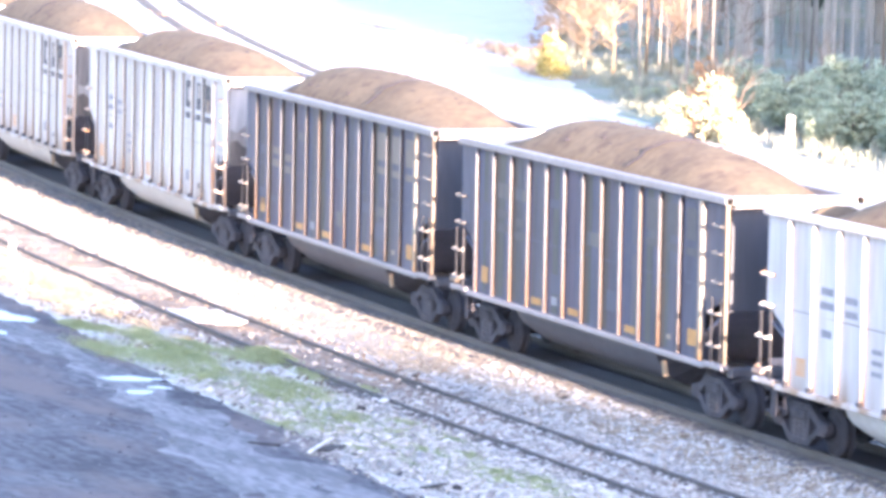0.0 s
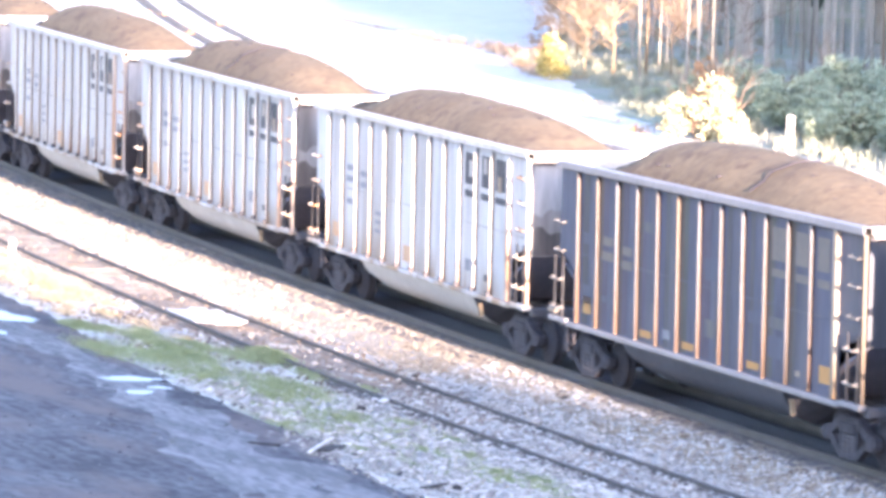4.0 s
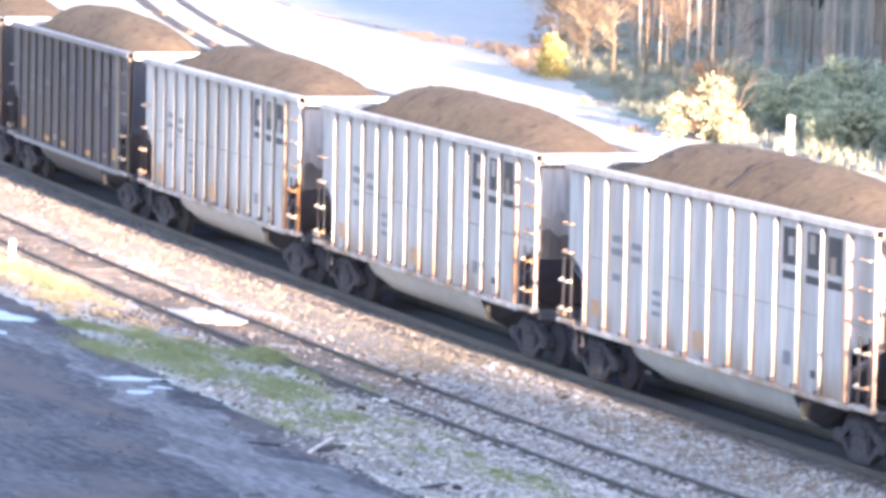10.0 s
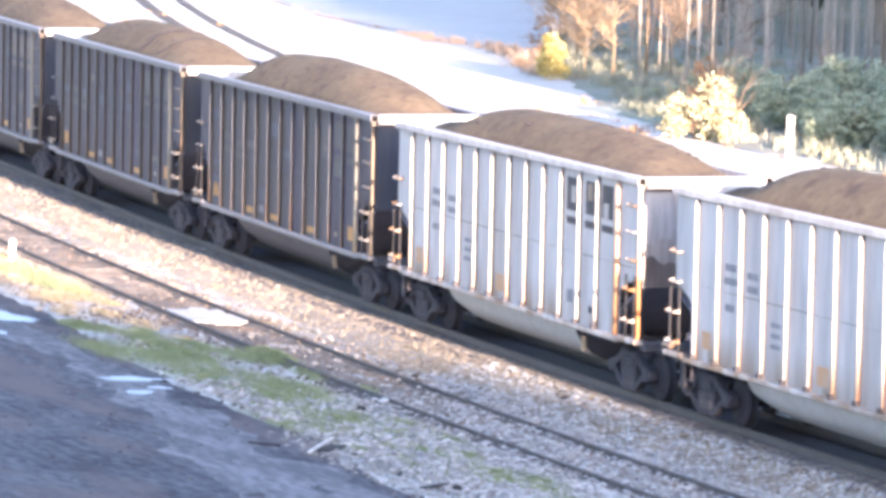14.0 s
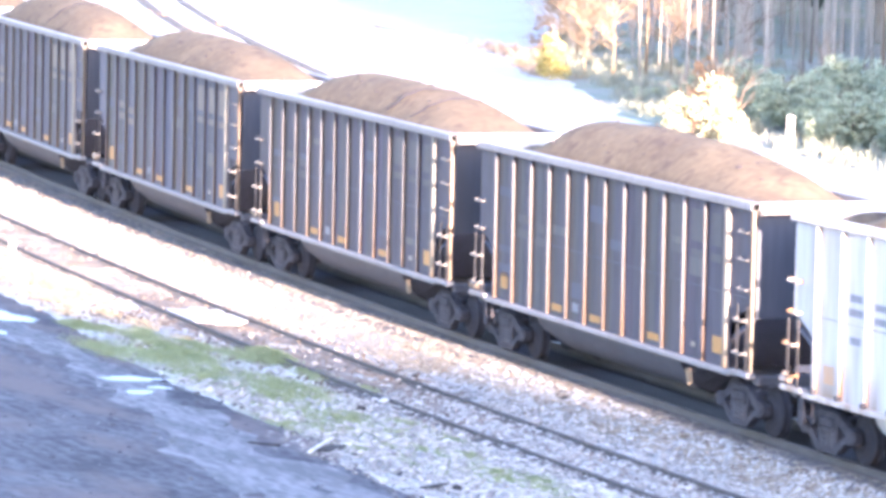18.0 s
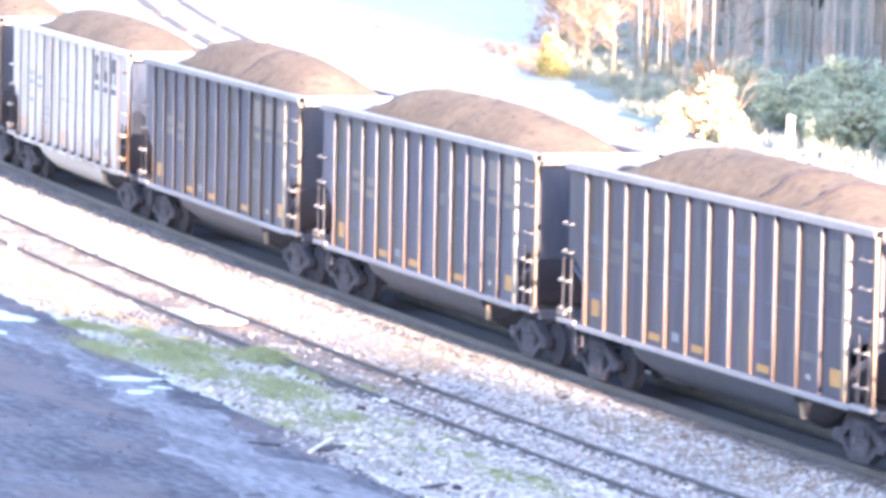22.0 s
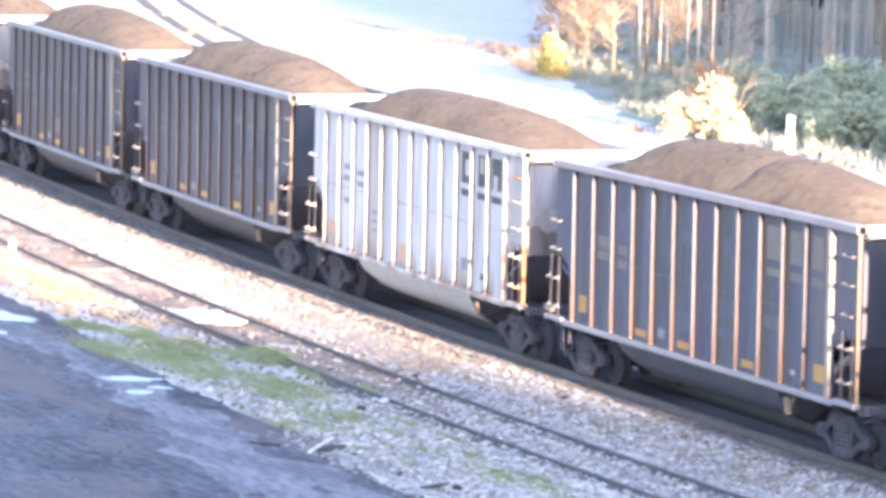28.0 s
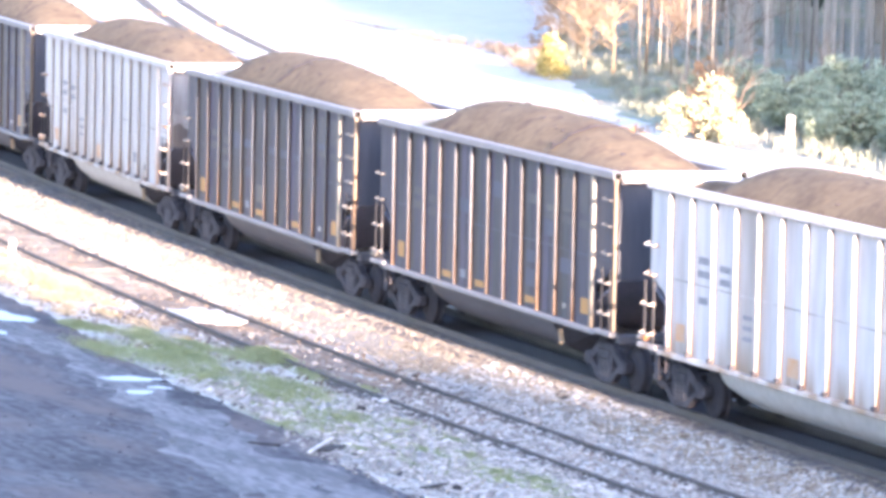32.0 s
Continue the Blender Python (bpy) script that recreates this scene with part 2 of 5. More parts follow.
    "straw": mat("dry golden grass", (0.43, 0.27, 0.15), (0.33, 0.20, 0.105), rough=0.85, scale=0.5, fine=3, bump=0),
    "straw_pink": mat("pale pinkish reeds", (0.50, 0.385, 0.29), (0.42, 0.31, 0.225), rough=0.85, scale=0.5, fine=3, bump=0),
    "straw_pale": mat("short dry tan grass", (0.48, 0.415, 0.29), (0.37, 0.30, 0.195), rough=0.85, scale=0.5, fine=3, bump=0),
    "bark": mat("grey bark", (0.395, 0.368, 0.325), (0.255, 0.238, 0.21), rough=0.9, scale=1.5, fine=9, bump=0.4, rand=0.3, stretch=(1, 1, 0.3)),
    "bark_grey": mat("pale grey bark", (0.42, 0.40, 0.385), (0.30, 0.285, 0.275), rough=0.9, scale=1.5, fine=9, bump=0.4, rand=0.2, stretch=(1, 1, 0.3)),
    "bark_pale": mat("pale bark", (0.265, 0.198, 0.130), (0.175, 0.130, 0.086), rough=0.9, scale=1.5, fine=9, bump=0.4, rand=0.15, stretch=(1, 1, 0.3)),
    "twig": mat("brown winter twigs", (0.20, 0.13, 0.09), (0.14, 0.10, 0.08), rough=0.9, scale=2, fine=10, bump=0, rand=0.2),
    "under": mat("grey-green undergrowth", (0.25, 0.275, 0.20), (0.33, 0.32, 0.26), rough=0.8, scale=0.5, fine=3, bump=0),
    "trace": mat("worn paint trace", (0.20, 0.160, 0.132), (0.145, 0.122, 0.112), rough=0.6, scale=1.5, fine=7, bump=0),
    "needle": mat("dark conifer needles", (0.055, 0.072, 0.048), (0.07, 0.086, 0.06), rough=0.7, scale=0.5, fine=3, bump=0),
    "far_wood": mat("far winter wood", (0.47, 0.41, 0.315), (0.33, 0.29, 0.225), rough=1.0, scale=0.15, fine=1.2, bump=0, stretch=(1, 1, 0.12)),
    "bank": mat("grassy bank", (0.10, 0.10, 0.05), (0.14, 0.12, 0.07), rough=0.95, scale=0.1, fine=1.5, bump=0.3),
}


def stone_mat(name, tones, rough=0.9):
    """Crushed stone: each piece takes its own tone."""
    m = bpy.data.materials.new(name)
    m.use_nodes = True
    N, L = m.node_tree.nodes, m.node_tree.links
    bs = N["Principled BSDF"]
    bs.inputs["Roughness"].default_value = rough
    bs.inputs["Specular IOR Level"].default_value = 0.3
    geo, rp, nz, mx = N.new("ShaderNodeNewGeometry"), N.new("ShaderNodeValToRGB"), N.new("ShaderNodeTexNoise"), N.new("ShaderNodeMix")
    nz.inputs["Scale"].default_value = 25
    L.new(geo.outputs["Random Per Island"], rp.inputs[0])
    el = rp.color_ramp.elements
    while len(el) < len(tones):
        el.new(0.5)
    for i, c in enumerate(tones):
        el[i].position, el[i].color = i / (len(tones) - 1), (*c, 1)
    mx.data_type, mx.blend_type = "RGBA", "MULTIPLY"
    mx.inputs[0].default_value = 0.5
    L.new(rp.outputs[0], mx.inputs[6])
    L.new(nz.outputs[0], mx.inputs[7])
    L.new(mx.outputs[2], bs.inputs["Base Color"])
    return m


M["leaf"] = stone_mat("glossy evergreen leaves", [(0.32, 0.38, 0.26), (0.49, 0.56, 0.39), (0.67, 0.72, 0.52), (0.54, 0.60, 0.43)], 0.6)
M["leaf_yellow"] = stone_mat("yellow-green leaves", [(0.22, 0.24, 0.12), (0.50, 0.48, 0.30), (0.68, 0.65, 0.48), (0.36, 0.30, 0.16)], 0.6)
M["grit"] = stone_mat("dark and pale grit", [(0.06, 0.057, 0.06), (0.12, 0.112, 0.114), (0.18, 0.165, 0.162), (0.08, 0.075, 0.078), (0.34, 0.33, 0.33)])
M["stone_mix"] = stone_mat("mixed crushed stone", [(0.17, 0.145, 0.115), (0.37, 0.315, 0.245), (0.46, 0.40, 0.32), (0.25, 0.212, 0.168), (0.64, 0.58, 0.50)])
M["stone_lifted"] = stone_mat("grey stones paled to lift the shade", [(0.36, 0.352, 0.352), (0.56, 0.55, 0.55), (0.67, 0.66, 0.66), (0.46, 0.45, 0.45), (0.80, 0.79, 0.79)])
M["pine_yellow"] = stone_mat("sunlit yellow pine needles", [(0.38, 0.33, 0.10), (0.62, 0.53, 0.20), (0.80, 0.70, 0.32), (0.50, 0.43, 0.15)], 0.6)
M["stone_brown"] = stone_mat("brown siding stones", [(0.07, 0.058, 0.05), (0.22, 0.175, 0.14), (0.30, 0.245, 0.205), (0.13, 0.105, 0.09), (0.52, 0.47, 0.42)])
M["stone_pale"] = stone_mat("pale yard gravel", [(0.25, 0.236, 0.225), (0.50, 0.478, 0.455), (0.62, 0.598, 0.575), (0.34, 0.318, 0.296), (0.82, 0.80, 0.78)])


# ================= mesh helpers =================
def mesh_of(bm, name, material, smooth=False):
    me = bpy.data.meshes.new(name)
    bm.to_mesh(me)
    bm.free()
    me.materials.append(material)
    if smooth:
        me.shade_smooth()
    return me


def raw_mesh(name, verts, faces, material, smooth=False):
    me = bpy.data.meshes.new(name)
    me.from_pydata([tuple(v) for v in verts], [], [tuple(f) for f in faces])
    me.materials.append(material)
    if smooth:
        me.shade_smooth()
    return me


def quads_mesh(name, V, F, material):
    """Fast mesh from arrays of vertices and of faces with equal corner counts."""
    me = bpy.data.meshes.new(name)
    V, F = np.asarray(V, np.float32), np.asarray(F, np.int32)
    k = F.shape[1]
    me.vertices.add(len(V))
    me.vertices.foreach_set("co", V.ravel())
    me.loops.add(F.size)
    me.loops.foreach_set("vertex_index", F.ravel())
    me.polygons.add(len(F))
    me.polygons.foreach_set("loop_start", np.arange(0, F.size, k, dtype=np.int32))
    me.materials.append(material)
    me.update(calc_edges=True)
    me.validate()
    return me


def add_box(bm, x0, x1, y0, y1, z0, z1, bev=0.0):
    vs = [bm.verts.new((x, y, z)) for x in (x0, x1) for y in (y0, y1) for z in (z0, z1)]
    fs = [bm.faces.new([vs[i] for i in q]) for q in ((0, 1, 3, 2), (4, 6, 7, 5), (0, 4, 5, 1), (2, 3, 7, 6), (0, 2, 6, 4), (1, 5, 7, 3))]
    if bev:
        bmesh.ops.bevel(bm, geom=list({e for f in fs for e in f.edges}), offset=bev, segments=1, affect="EDGES")
    return bm


def add_prism(bm, outline, axis, a, b):
    """Extrude a 2D outline between a and b along an axis (0 x, 1 y, 2 z)."""
    def put(p, t):
        c = list(p)
        c.insert(axis, t)
        return bm.verts.new(c)
    A, B = [put(p, a) for p in outline], [put(p, b) for p in outline]
    bm.faces.new(A)
    bm.faces.new(B[::-1])
    n = len(A)
    for i in range(n):
        bm.faces.new([A[i], B[i], B[(i + 1) % n], A[(i + 1) % n]])
    bmesh.ops.recalc_face_normals(bm, faces=bm.faces)
    return bm


def add_tube(bm, pts, r, seg=6, cap=True):
    """A tube through points; r is one radius or one for each point."""
    pts = [Vector(p) for p in pts]
    rs = r if isinstance(r, (list, tuple)) else [r] * len(pts)
    rings = []
    for i, p in enumerate(pts):
        d = (pts[min(i + 1, len(pts) - 1)] - pts[max(i - 1, 0)]).normalized()
        u = d.orthogonal().normalized()
        v = d.cross(u)
        rings.append([bm.verts.new(p + rs[i] * (math.cos(a) * u + math.sin(a) * v)) for a in [2 * math.pi * k / seg for k in range(seg)]])
    for A, B in zip(rings, rings[1:]):
        best = min(range(seg), key=lambda k: (A[0].co - B[k].co).length)
        B[:] = B[best:] + B[:best]
        for k in range(seg):
            bm.faces.new([A[k], A[(k + 1) % seg], B[(k + 1) % seg], B[k]])
    if cap:
        bm.faces.new(rings[0][::-1])
        bm.faces.new(rings[-1])
    return bm


def empty(name, m=None):
    ob = new(name)
    ob.empty_display_size = 0.3
    if m is not None:
        ob.matrix_world = m
    return ob


def part(name, data, parent, at=None, label=""):
    """One mesh as a part of a thing; data is a mesh, at a pose in the parent's space."""
    ob = new(name, data)
    ob.parent = parent
    if at is not None:
        ob.matrix_local = at
    return tagged(ob, label)


CACHE = {}


def cached(key, build):
    if key not in CACHE:
        CACHE[key] = build()
    return CACHE[key]


def box_mesh(name, x0, x1, y0, y1, z0, z1, material, bev=0.0):
    return cached((name, x0, x1, y0, y1, z0, z1, material.name), lambda: mesh_of(add_box(bmesh.new(), x0, x1, y0, y1, z0, z1, bev), name, material))


# ================= ground, road, tracks =================
def sweep(name, section, s0, s1, step, material, closed=False, jitter=0.0, smooth=False):
    """Sweep a section of (l, z) along the line."""
    ss = np.arange(s0, s1 + step / 2, step)
    n = len(section)
    V, F = [], []
    for s in ss:
        for l, z in section:
            j = jitter * noise.noise((s * 0.35, l * 3.1, 7.0)) if jitter else 0
            V.append(on_line(s, l + j * 1.5, z + j * 0.15))
    for i in range(len(ss) - 1):
        for k in range(n if closed else n - 1):
            k2 = (k + 1) % n
            F.append((i * n + k, (i + 1) * n + k, (i + 1) * n + k2, i * n + k2))
    return raw_mesh(name, V, F, material, smooth)


GROUND = -0.46


def ground_z(x, y):
    near = max(0.0, 1 - math.hypot(x + 45, y - 5) / 160)
    return GROUND + near * (0.05 * noise.noise((x * 0.35, y * 0.35, 0)) + 0.03 * noise.noise((x * 1.3, y * 1.3, 4)))


def axis(lo, hi, fine0, fine1, step):
    mid = list(np.arange(fine0, fine1 + step / 2, step))
    out, d = [], step
    v = fine0
    while v > lo:
        d *= 1.35
        v -= d
        out.insert(0, max(v, lo))
    v, d = fine1, step
    tail = []
    while v < hi:
        d *= 1.35
        v += d
        tail.append(min(v, hi))
    return out + mid + tail


gx, gy = axis(-4000, 4000, -130, 10, 1.2), axis(-4000, 4000, -24, 56, 1.0)
V = [(x, y, ground_z(x, y)) for y in gy for x in gx]
n = len(gx)
F = [(j * n + i, j * n + i + 1, (j + 1) * n + i + 1, (j + 1) * n + i) for j in range(len(gy) - 1) for i in range(n - 1)]
tagged(new("ground", raw_mesh("ground", V, F, M["ground"], True)), "pale sandy earth with frosted dry grass", "ground", kind="structure")

# gravelly dirt of the yard between road and siding
tagged(new("yard_ground", sweep("yard_ground", [(-11.5, -0.47), (-8.6, -0.41), (-7.6, -0.39), (-6.5, -0.38), (-5.4, -0.385), (-4.5, -0.39), (-3.6, -0.385), (-2.8, -0.385), (-2.2, -0.40)], -150, 40, 1.0, M["dirt"], jitter=0.25, smooth=True)),
       "grey gravelly dirt between the road and the rails", "ground", kind="structure")
tagged(new("ballast_bed", sweep("ballast_bed", [(-3.1, -0.46), (-2.6, -0.36), (-2.0, -0.22), (-1.3, -0.19), (0, -0.19), (1.3, -0.19), (2.0, -0.22), (2.8, -0.48)], -260, 90, 1.0, M["ballast"], jitter=0.12, smooth=True)),
       "raised bed of grey and brown ballast under the track", "ballast", kind="structure")
def edge_strip(name, edges, s0, s1, step, z0, material, jit, seed):
    """A ground strip between two edges, each a table of (s, l), with a ragged outline and sunk margins."""
    V, F, n_ = [], [], 9
    ss = np.arange(s0, s1 + step / 2, step)
    for s in ss:
        a, b = [float(np.interp(s, [q[0] for q in e], [q[1] for q in e])) for e in edges]
        a += jit * noise.noise((s * 0.45, seed, 0)) + 0.4 * jit * noise.noise((s * 1.7, seed, 3))
        b += jit * noise.noise((s * 0.4, seed + 5, 0)) + 0.4 * jit * noise.noise((s * 1.5, seed + 5, 3))
        for k in range(n_):
            f = (k / (n_ - 1)) ** (0.12 if b - a > 10 else 1)
            sink = 0.07 if k in (0, n_ - 1) else 0
            V.append(on_line(s, a + (b - a) * f, z0 - sink + 0.012 * noise.noise((s * 0.6, f * 9, seed))))
    for i in range(len(ss) - 1):
        for k in range(n_ - 1):
            F.append((i * n_ + k, (i + 1) * n_ + k, (i + 1) * n_ + k + 1, i * n_ + k + 1))
    return raw_mesh(name, V, F, material, True)


ROAD_EDGE = [(-190, -7.2), (-50, -7.5), (-40.5, -7.4), (-35, -7.15), (-27.5, -7.65), (-21.7, -8.0), (-16.4, -8.0), (-12.7, -7.95), (-9.5, -8.6), (-7.4, -8.9), (-4, -8.8), (70, -9.0)]
tagged(new("road", edge_strip("road", ([(-190, -70), (70, -70)], ROAD_EDGE), -190, 70, 0.6, -0.375, M["asphalt"], 0.28, 1)), "dark damp asphalt road stained with coal dust", "road", kind="structure")
tagged(new("road_verge", edge_strip("road_verge", ([(-60, -10.2), (-29, -10.2), (-25, -10.05), (-19.6, -10.4), (-14.5, -11.2), (-10, -12.2), (-6.4, -12.6), (10, -13)], [(-60, -9.2), (-33, -9.1), (-30, -8.8), (-25, -8.9), (-20, -9.05), (-12, -9.45), (-6, -9.5), (10, -9.6)]), -60, 10, 0.5, -0.366, M["mud"], 0.8, 2)), "wet grey mud strip along the road", "mud", kind="structure")


# Dark strip paints the train's shade on the bed, coloured as coal dust.
tagged(new("coal_dust_bed", sweep("coal_dust_bed", [(-0.69, -0.175), (-0.4, -0.165), (0, -0.16), (0.4, -0.165), (0.69, -0.175)], -260, 90, 1.0, M["coal_and_shade"], smooth=True)), "dark coal-dust strip painting the shade between the main rails", "coal dust", kind="structure")


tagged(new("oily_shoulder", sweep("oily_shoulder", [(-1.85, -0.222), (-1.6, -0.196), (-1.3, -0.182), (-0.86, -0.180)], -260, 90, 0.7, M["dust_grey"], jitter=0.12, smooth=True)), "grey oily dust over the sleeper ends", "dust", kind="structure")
# Same black beyond the far rail, so gaps under the wagons stay dark.
tagged(new("coal_dust_shoulder", sweep("coal_dust_shoulder", [(0.84, -0.178), (1.4, -0.172), (2.05, -0.2), (2.85, -0.44), (5.5, -0.40), (9.0, -0.40), (9.6, -0.5)], -260, 90, 1.0, M["coal_and_shade"], jitter=0.1, smooth=True)), "dark coal-dust sheet painting the shade beyond the far rail", "coal dust", kind="structure")


def rail_section(c, top, h=0.17):
    half = [(0.07, top - h), (0.07, top - h + 0.02), (0.015, top - h + 0.035), (0.015, top - 0.045), (0.037, top - 0.035), (0.037, top - 0.006), (0.025, top)]
    return [(c + a, z) for a, z in half] + [(c - a, z) for a, z in half[::-1]]


def track(name, label, centre, top, s0, s1, step, head="rail_head"):
    root = tagged(empty(name), label, "railway track", kind="structure")
    for sgn in (-1, 1):
        r = part("rail", sweep("rail", rail_section(centre + sgn * 0.7525, top), s0, s1, step, M["rail"], closed=True), root)
        c = centre + sgn * 0.7525
        part("rail_head", sweep("rail_head", [(c - 0.034, top + 0.002), (c - 0.02, top + 0.004), (c + 0.02, top + 0.004), (c + 0.034, top + 0.002)], s0, s1, step, M[head]), r, label="rail head worn bright" if head == "rail_head" else "rusty rail head")
    return root


main_track = track("main_track", "curved main railway line with worn steel rails", 0, 0.0, -300, 90, 1.5)
tagged(new("siding_bed", edge_strip("siding_bed", ([(-120, -5.6), (-40, -5.7), (-20, -5.6), (20, -5.5)], [(-120, -3.45), (-40, -3.4), (-15, -3.45), (20, -3.5)]), -120, 20, 0.5, -0.374, M["cinder"], 0.5, 3)), "brown cinders and dirt round the siding rails", "dirt", kind="structure")
for c in (-5.2525, -3.7475):
    tagged(new("rail_dirt", edge_strip("rail_dirt", ([(-120, c - 0.30), (20, c - 0.26)], [(-120, c + 0.24), (20, c + 0.22)]), -120, 20, 0.4, -0.366, M["rail_dirt"], 0.22, c)), "dark oily dirt along a siding rail", "dirt", kind="structure")
siding = track("siding_track", "rusty unused siding half sunk in gravel", -4.5, -0.29, -220, 60, 1.5, "rail")

# two dark wheel ruts of a dirt track over the far field
ruts = tagged(empty("dirt_track"), "pale dirt track with two dark wheel ruts", "dirt track", kind="structure")
for off in (0.0, -2.05):
    V, F = [], []
    for i in range(75):
        x = -215 + i * 2.0
        d = -128.95 - x
        y = 33.67 + 0.22 * d + (0.0007 * d * d if d > 0 else 0) + off
        w = (0.27 if off == 0.0 else 0.33) + 0.06 * noise.noise((x * 0.2, off, 0))
        V += [(x, y - w, GROUND + 0.035), (x, y + w, GROUND + 0.035)]
        if i:
            F.append((2 * i - 2, 2 * i, 2 * i + 1, 2 * i - 1))
    part("wheel_rut", raw_mesh("wheel_rut", V, F, M["rut"]), ruts)

# frozen pond beyond the field
V = [(x + 1.2 * noise.noise((x * 0.3, y * 0.3, 2)), y + 1.2 * noise.noise((x * 0.3, y * 0.3, 8)), GROUND + 0.06) for x, y in ((-185, 50.2), (-174, 48.8), (-163, 47.2), (-154.5, 46.1), (-146.6, 45.4), (-139.4, 44.5), (-134, 44.0), (-131, 44.6), (-129.2, 45.6), (-131, 47.6), (-138, 50.5), (-149, 55.2), (-169, 63.8), (-206, 80), (-240, 96), (-262, 90), (-225, 68), (-205, 57))]
tagged(new("pond", raw_mesh("pond", V, [tuple(range(len(V)))], M["pond"])), "bluish frozen pond at the edge of the field", "pond", kind="structure")
WOOD_EDGE = [(-260, 104), (-206, 81.5), (-169, 65.4), (-149, 56.0), (-136, 50.2), (-128, 46.6), (-120, 42.6), (-107, 38.2), (-94, 33.9), (-86, 32.1), (-80, 31.5), (-74, 31.7), (-62, 31.2), (-30, 31), (60, 31)]
V, F = [], []
for x in np.arange(-258, 60, 2.0):
    y0 = float(np.interp(x, [q[0] for q in WOOD_EDGE], [q[1] for q in WOOD_EDGE])) + 1.1 * noise.noise((x * 0.4, 0, 0))
    for k, dy in enumerate((0, 2, 8, 20, 45, 110)):
        V.append((x, y0 + dy, GROUND + (0.0 if k == 0 else 0.09 + 0.1 * noise.noise((x * 0.5, dy, 0)))))
for i in range(len(V) // 6 - 1):
    for k in range(5):
        F.append((i * 6 + k, (i + 1) * 6 + k, (i + 1) * 6 + k + 1, i * 6 + k + 1))
tagged(new("wood_floor", raw_mesh("wood_floor", V, F, M["litter"], True)), "leaf litter and low green growth under the trees", "ground", kind="structure")
V, F = [], []
xs = np.arange(-300, 20, 4.0)
for x in xs:
    y0 = -43.4 + 0.4285 * (78.3 - x) + 62 + 3 * noise.noise((x * 0.1, 0, 0)) if x < -60 else 78
    for z, dy in ((-1, 0), (9, 1.5), (18 + 3 * noise.noise((x * 0.3, 1, 0)), 3)):
        V.append((x, y0 + dy, z))
for i in range(len(xs) - 1):
    for k in range(2):
        F.append((i * 3 + k, (i + 1) * 3 + k, (i + 1) * 3 + k + 1, i * 3 + k + 1))
tagged(new("backdrop", raw_mesh("backdrop", V, F, M["far_wood"])), "dark far winter wood", "backdrop", kind="structure")

# high unseen bank on the sunny side, added to shade the yard
V, F = [], []
crest = [(-140, 29), (-44.2, 27), (-21.8, 23.5), (-17.4, 22.4), (-13.4, 20.6), (-6.2, 17.5), (11.8, 11), (40, 2.5)]
for y in np.arange(-140, 41, 0.8):
    h = np.interp(y, [c[0] for c in crest], [c[1] for c in crest]) + 0.5 * noise.noise((0, y * 0.2, 0)) + 1.2 * noise.noise((3, y * 0.7, 0))
    for dx, f in ((-34, 0), (-25, 0.2), (-14, 0.62), (-5, 0.94), (0, 1.0), (8, 0.95), (30, 0.5), (60, 0.0)):
        V.append((120 + dx, y, GROUND - 0.1 + h * f))
for i in range(len(V) // 8 - 1):
    for k in range(7):
        F.append((i * 8 + k, i * 8 + k + 1, (i + 1) * 8 + k + 1, (i + 1) * 8 + k))
tagged(new("embankment", raw_mesh("embankment", V, F, M["bank"], True)), "unseen grassy bank added on the sunny side to shade the yard", "embankment", kind="structure")


# ================= coal wagons =================
RIBS = [-6.22 + 1.015 * i for i in range(12)]
HALF, TOP = 7.26, 4.46


def side_sheet(paint):
    out = [(-7.22, 4.30), (7.20, 4.30), (7.20, 2.50), (6.15, 2.15), (6.15, 1.20), (-6.45, 1.20), (-6.45, 2.22), (-6.62, 2.35), (-7.22, 2.62)]
    return mesh_of(add_prism(bmesh.new(), out, 1, -0.012, 0.012), "side_sheet", M[paint])


def rib_mesh(paint, w, name="rib", depth=0.098):
    bm = bmesh.new()
    add_prism(bm, [(-w, 0.0), (w, 0.0), (w * 0.75, depth), (-w * 0.75, depth)], 2, 1.22, 4.30)
    for v in bm.verts:
        if v.co.z < 2 and v.co.y > 0.05:
            v.co.y -= 0.02
    bmesh.ops.bevel(bm, geom=[e for e in bm.edges if abs(e.verts[0].co.z - e.verts[1].co.z) > 1], offset=0.012, segments=1, affect="EDGES")
    return mesh_of(bm, name, M[paint])


def tub_mesh(paint):
    bm = bmesh.new()
    prof = [(-1.25, 1.16), (-1.24, 1.04), (-1.18, 0.86), (-1.06, 0.68), (-0.88, 0.53), (-0.62, 0.41), (-0.30, 0.34), (0.30, 0.34), (0.62, 0.41), (0.88, 0.53), (1.06, 0.68), (1.18, 0.86), (1.24, 1.04), (1.25, 1.16)]
    rows = []
    for x in (-4.05, -3.85, -3.3, -2, 0, 2, 2.8, 3.2, 3.55):
        row = []
        for y, z in prof:
            lift = 0.0
            if x < -3.2:
                lift = (-3.2 - x) / 0.85 * (1.16 - z) * 0.2
            zz = z + lift
            xx = x + (0.25 if x > 3.5 else 0.0) * (1.16 - z)
            row.append(bm.verts.new((xx, y, zz)))
        rows.append(row)
    for A, B in zip(rows, rows[1:]):
        for i in range(len(prof) - 1):
            bm.faces.new([A[i], B[i], B[i + 1], A[i + 1]])
    bm.faces.new(rows[0])
    bmesh.ops.recalc_face_normals(bm, faces=bm.faces)
    return mesh_of(bm, "tub", M[paint], True)


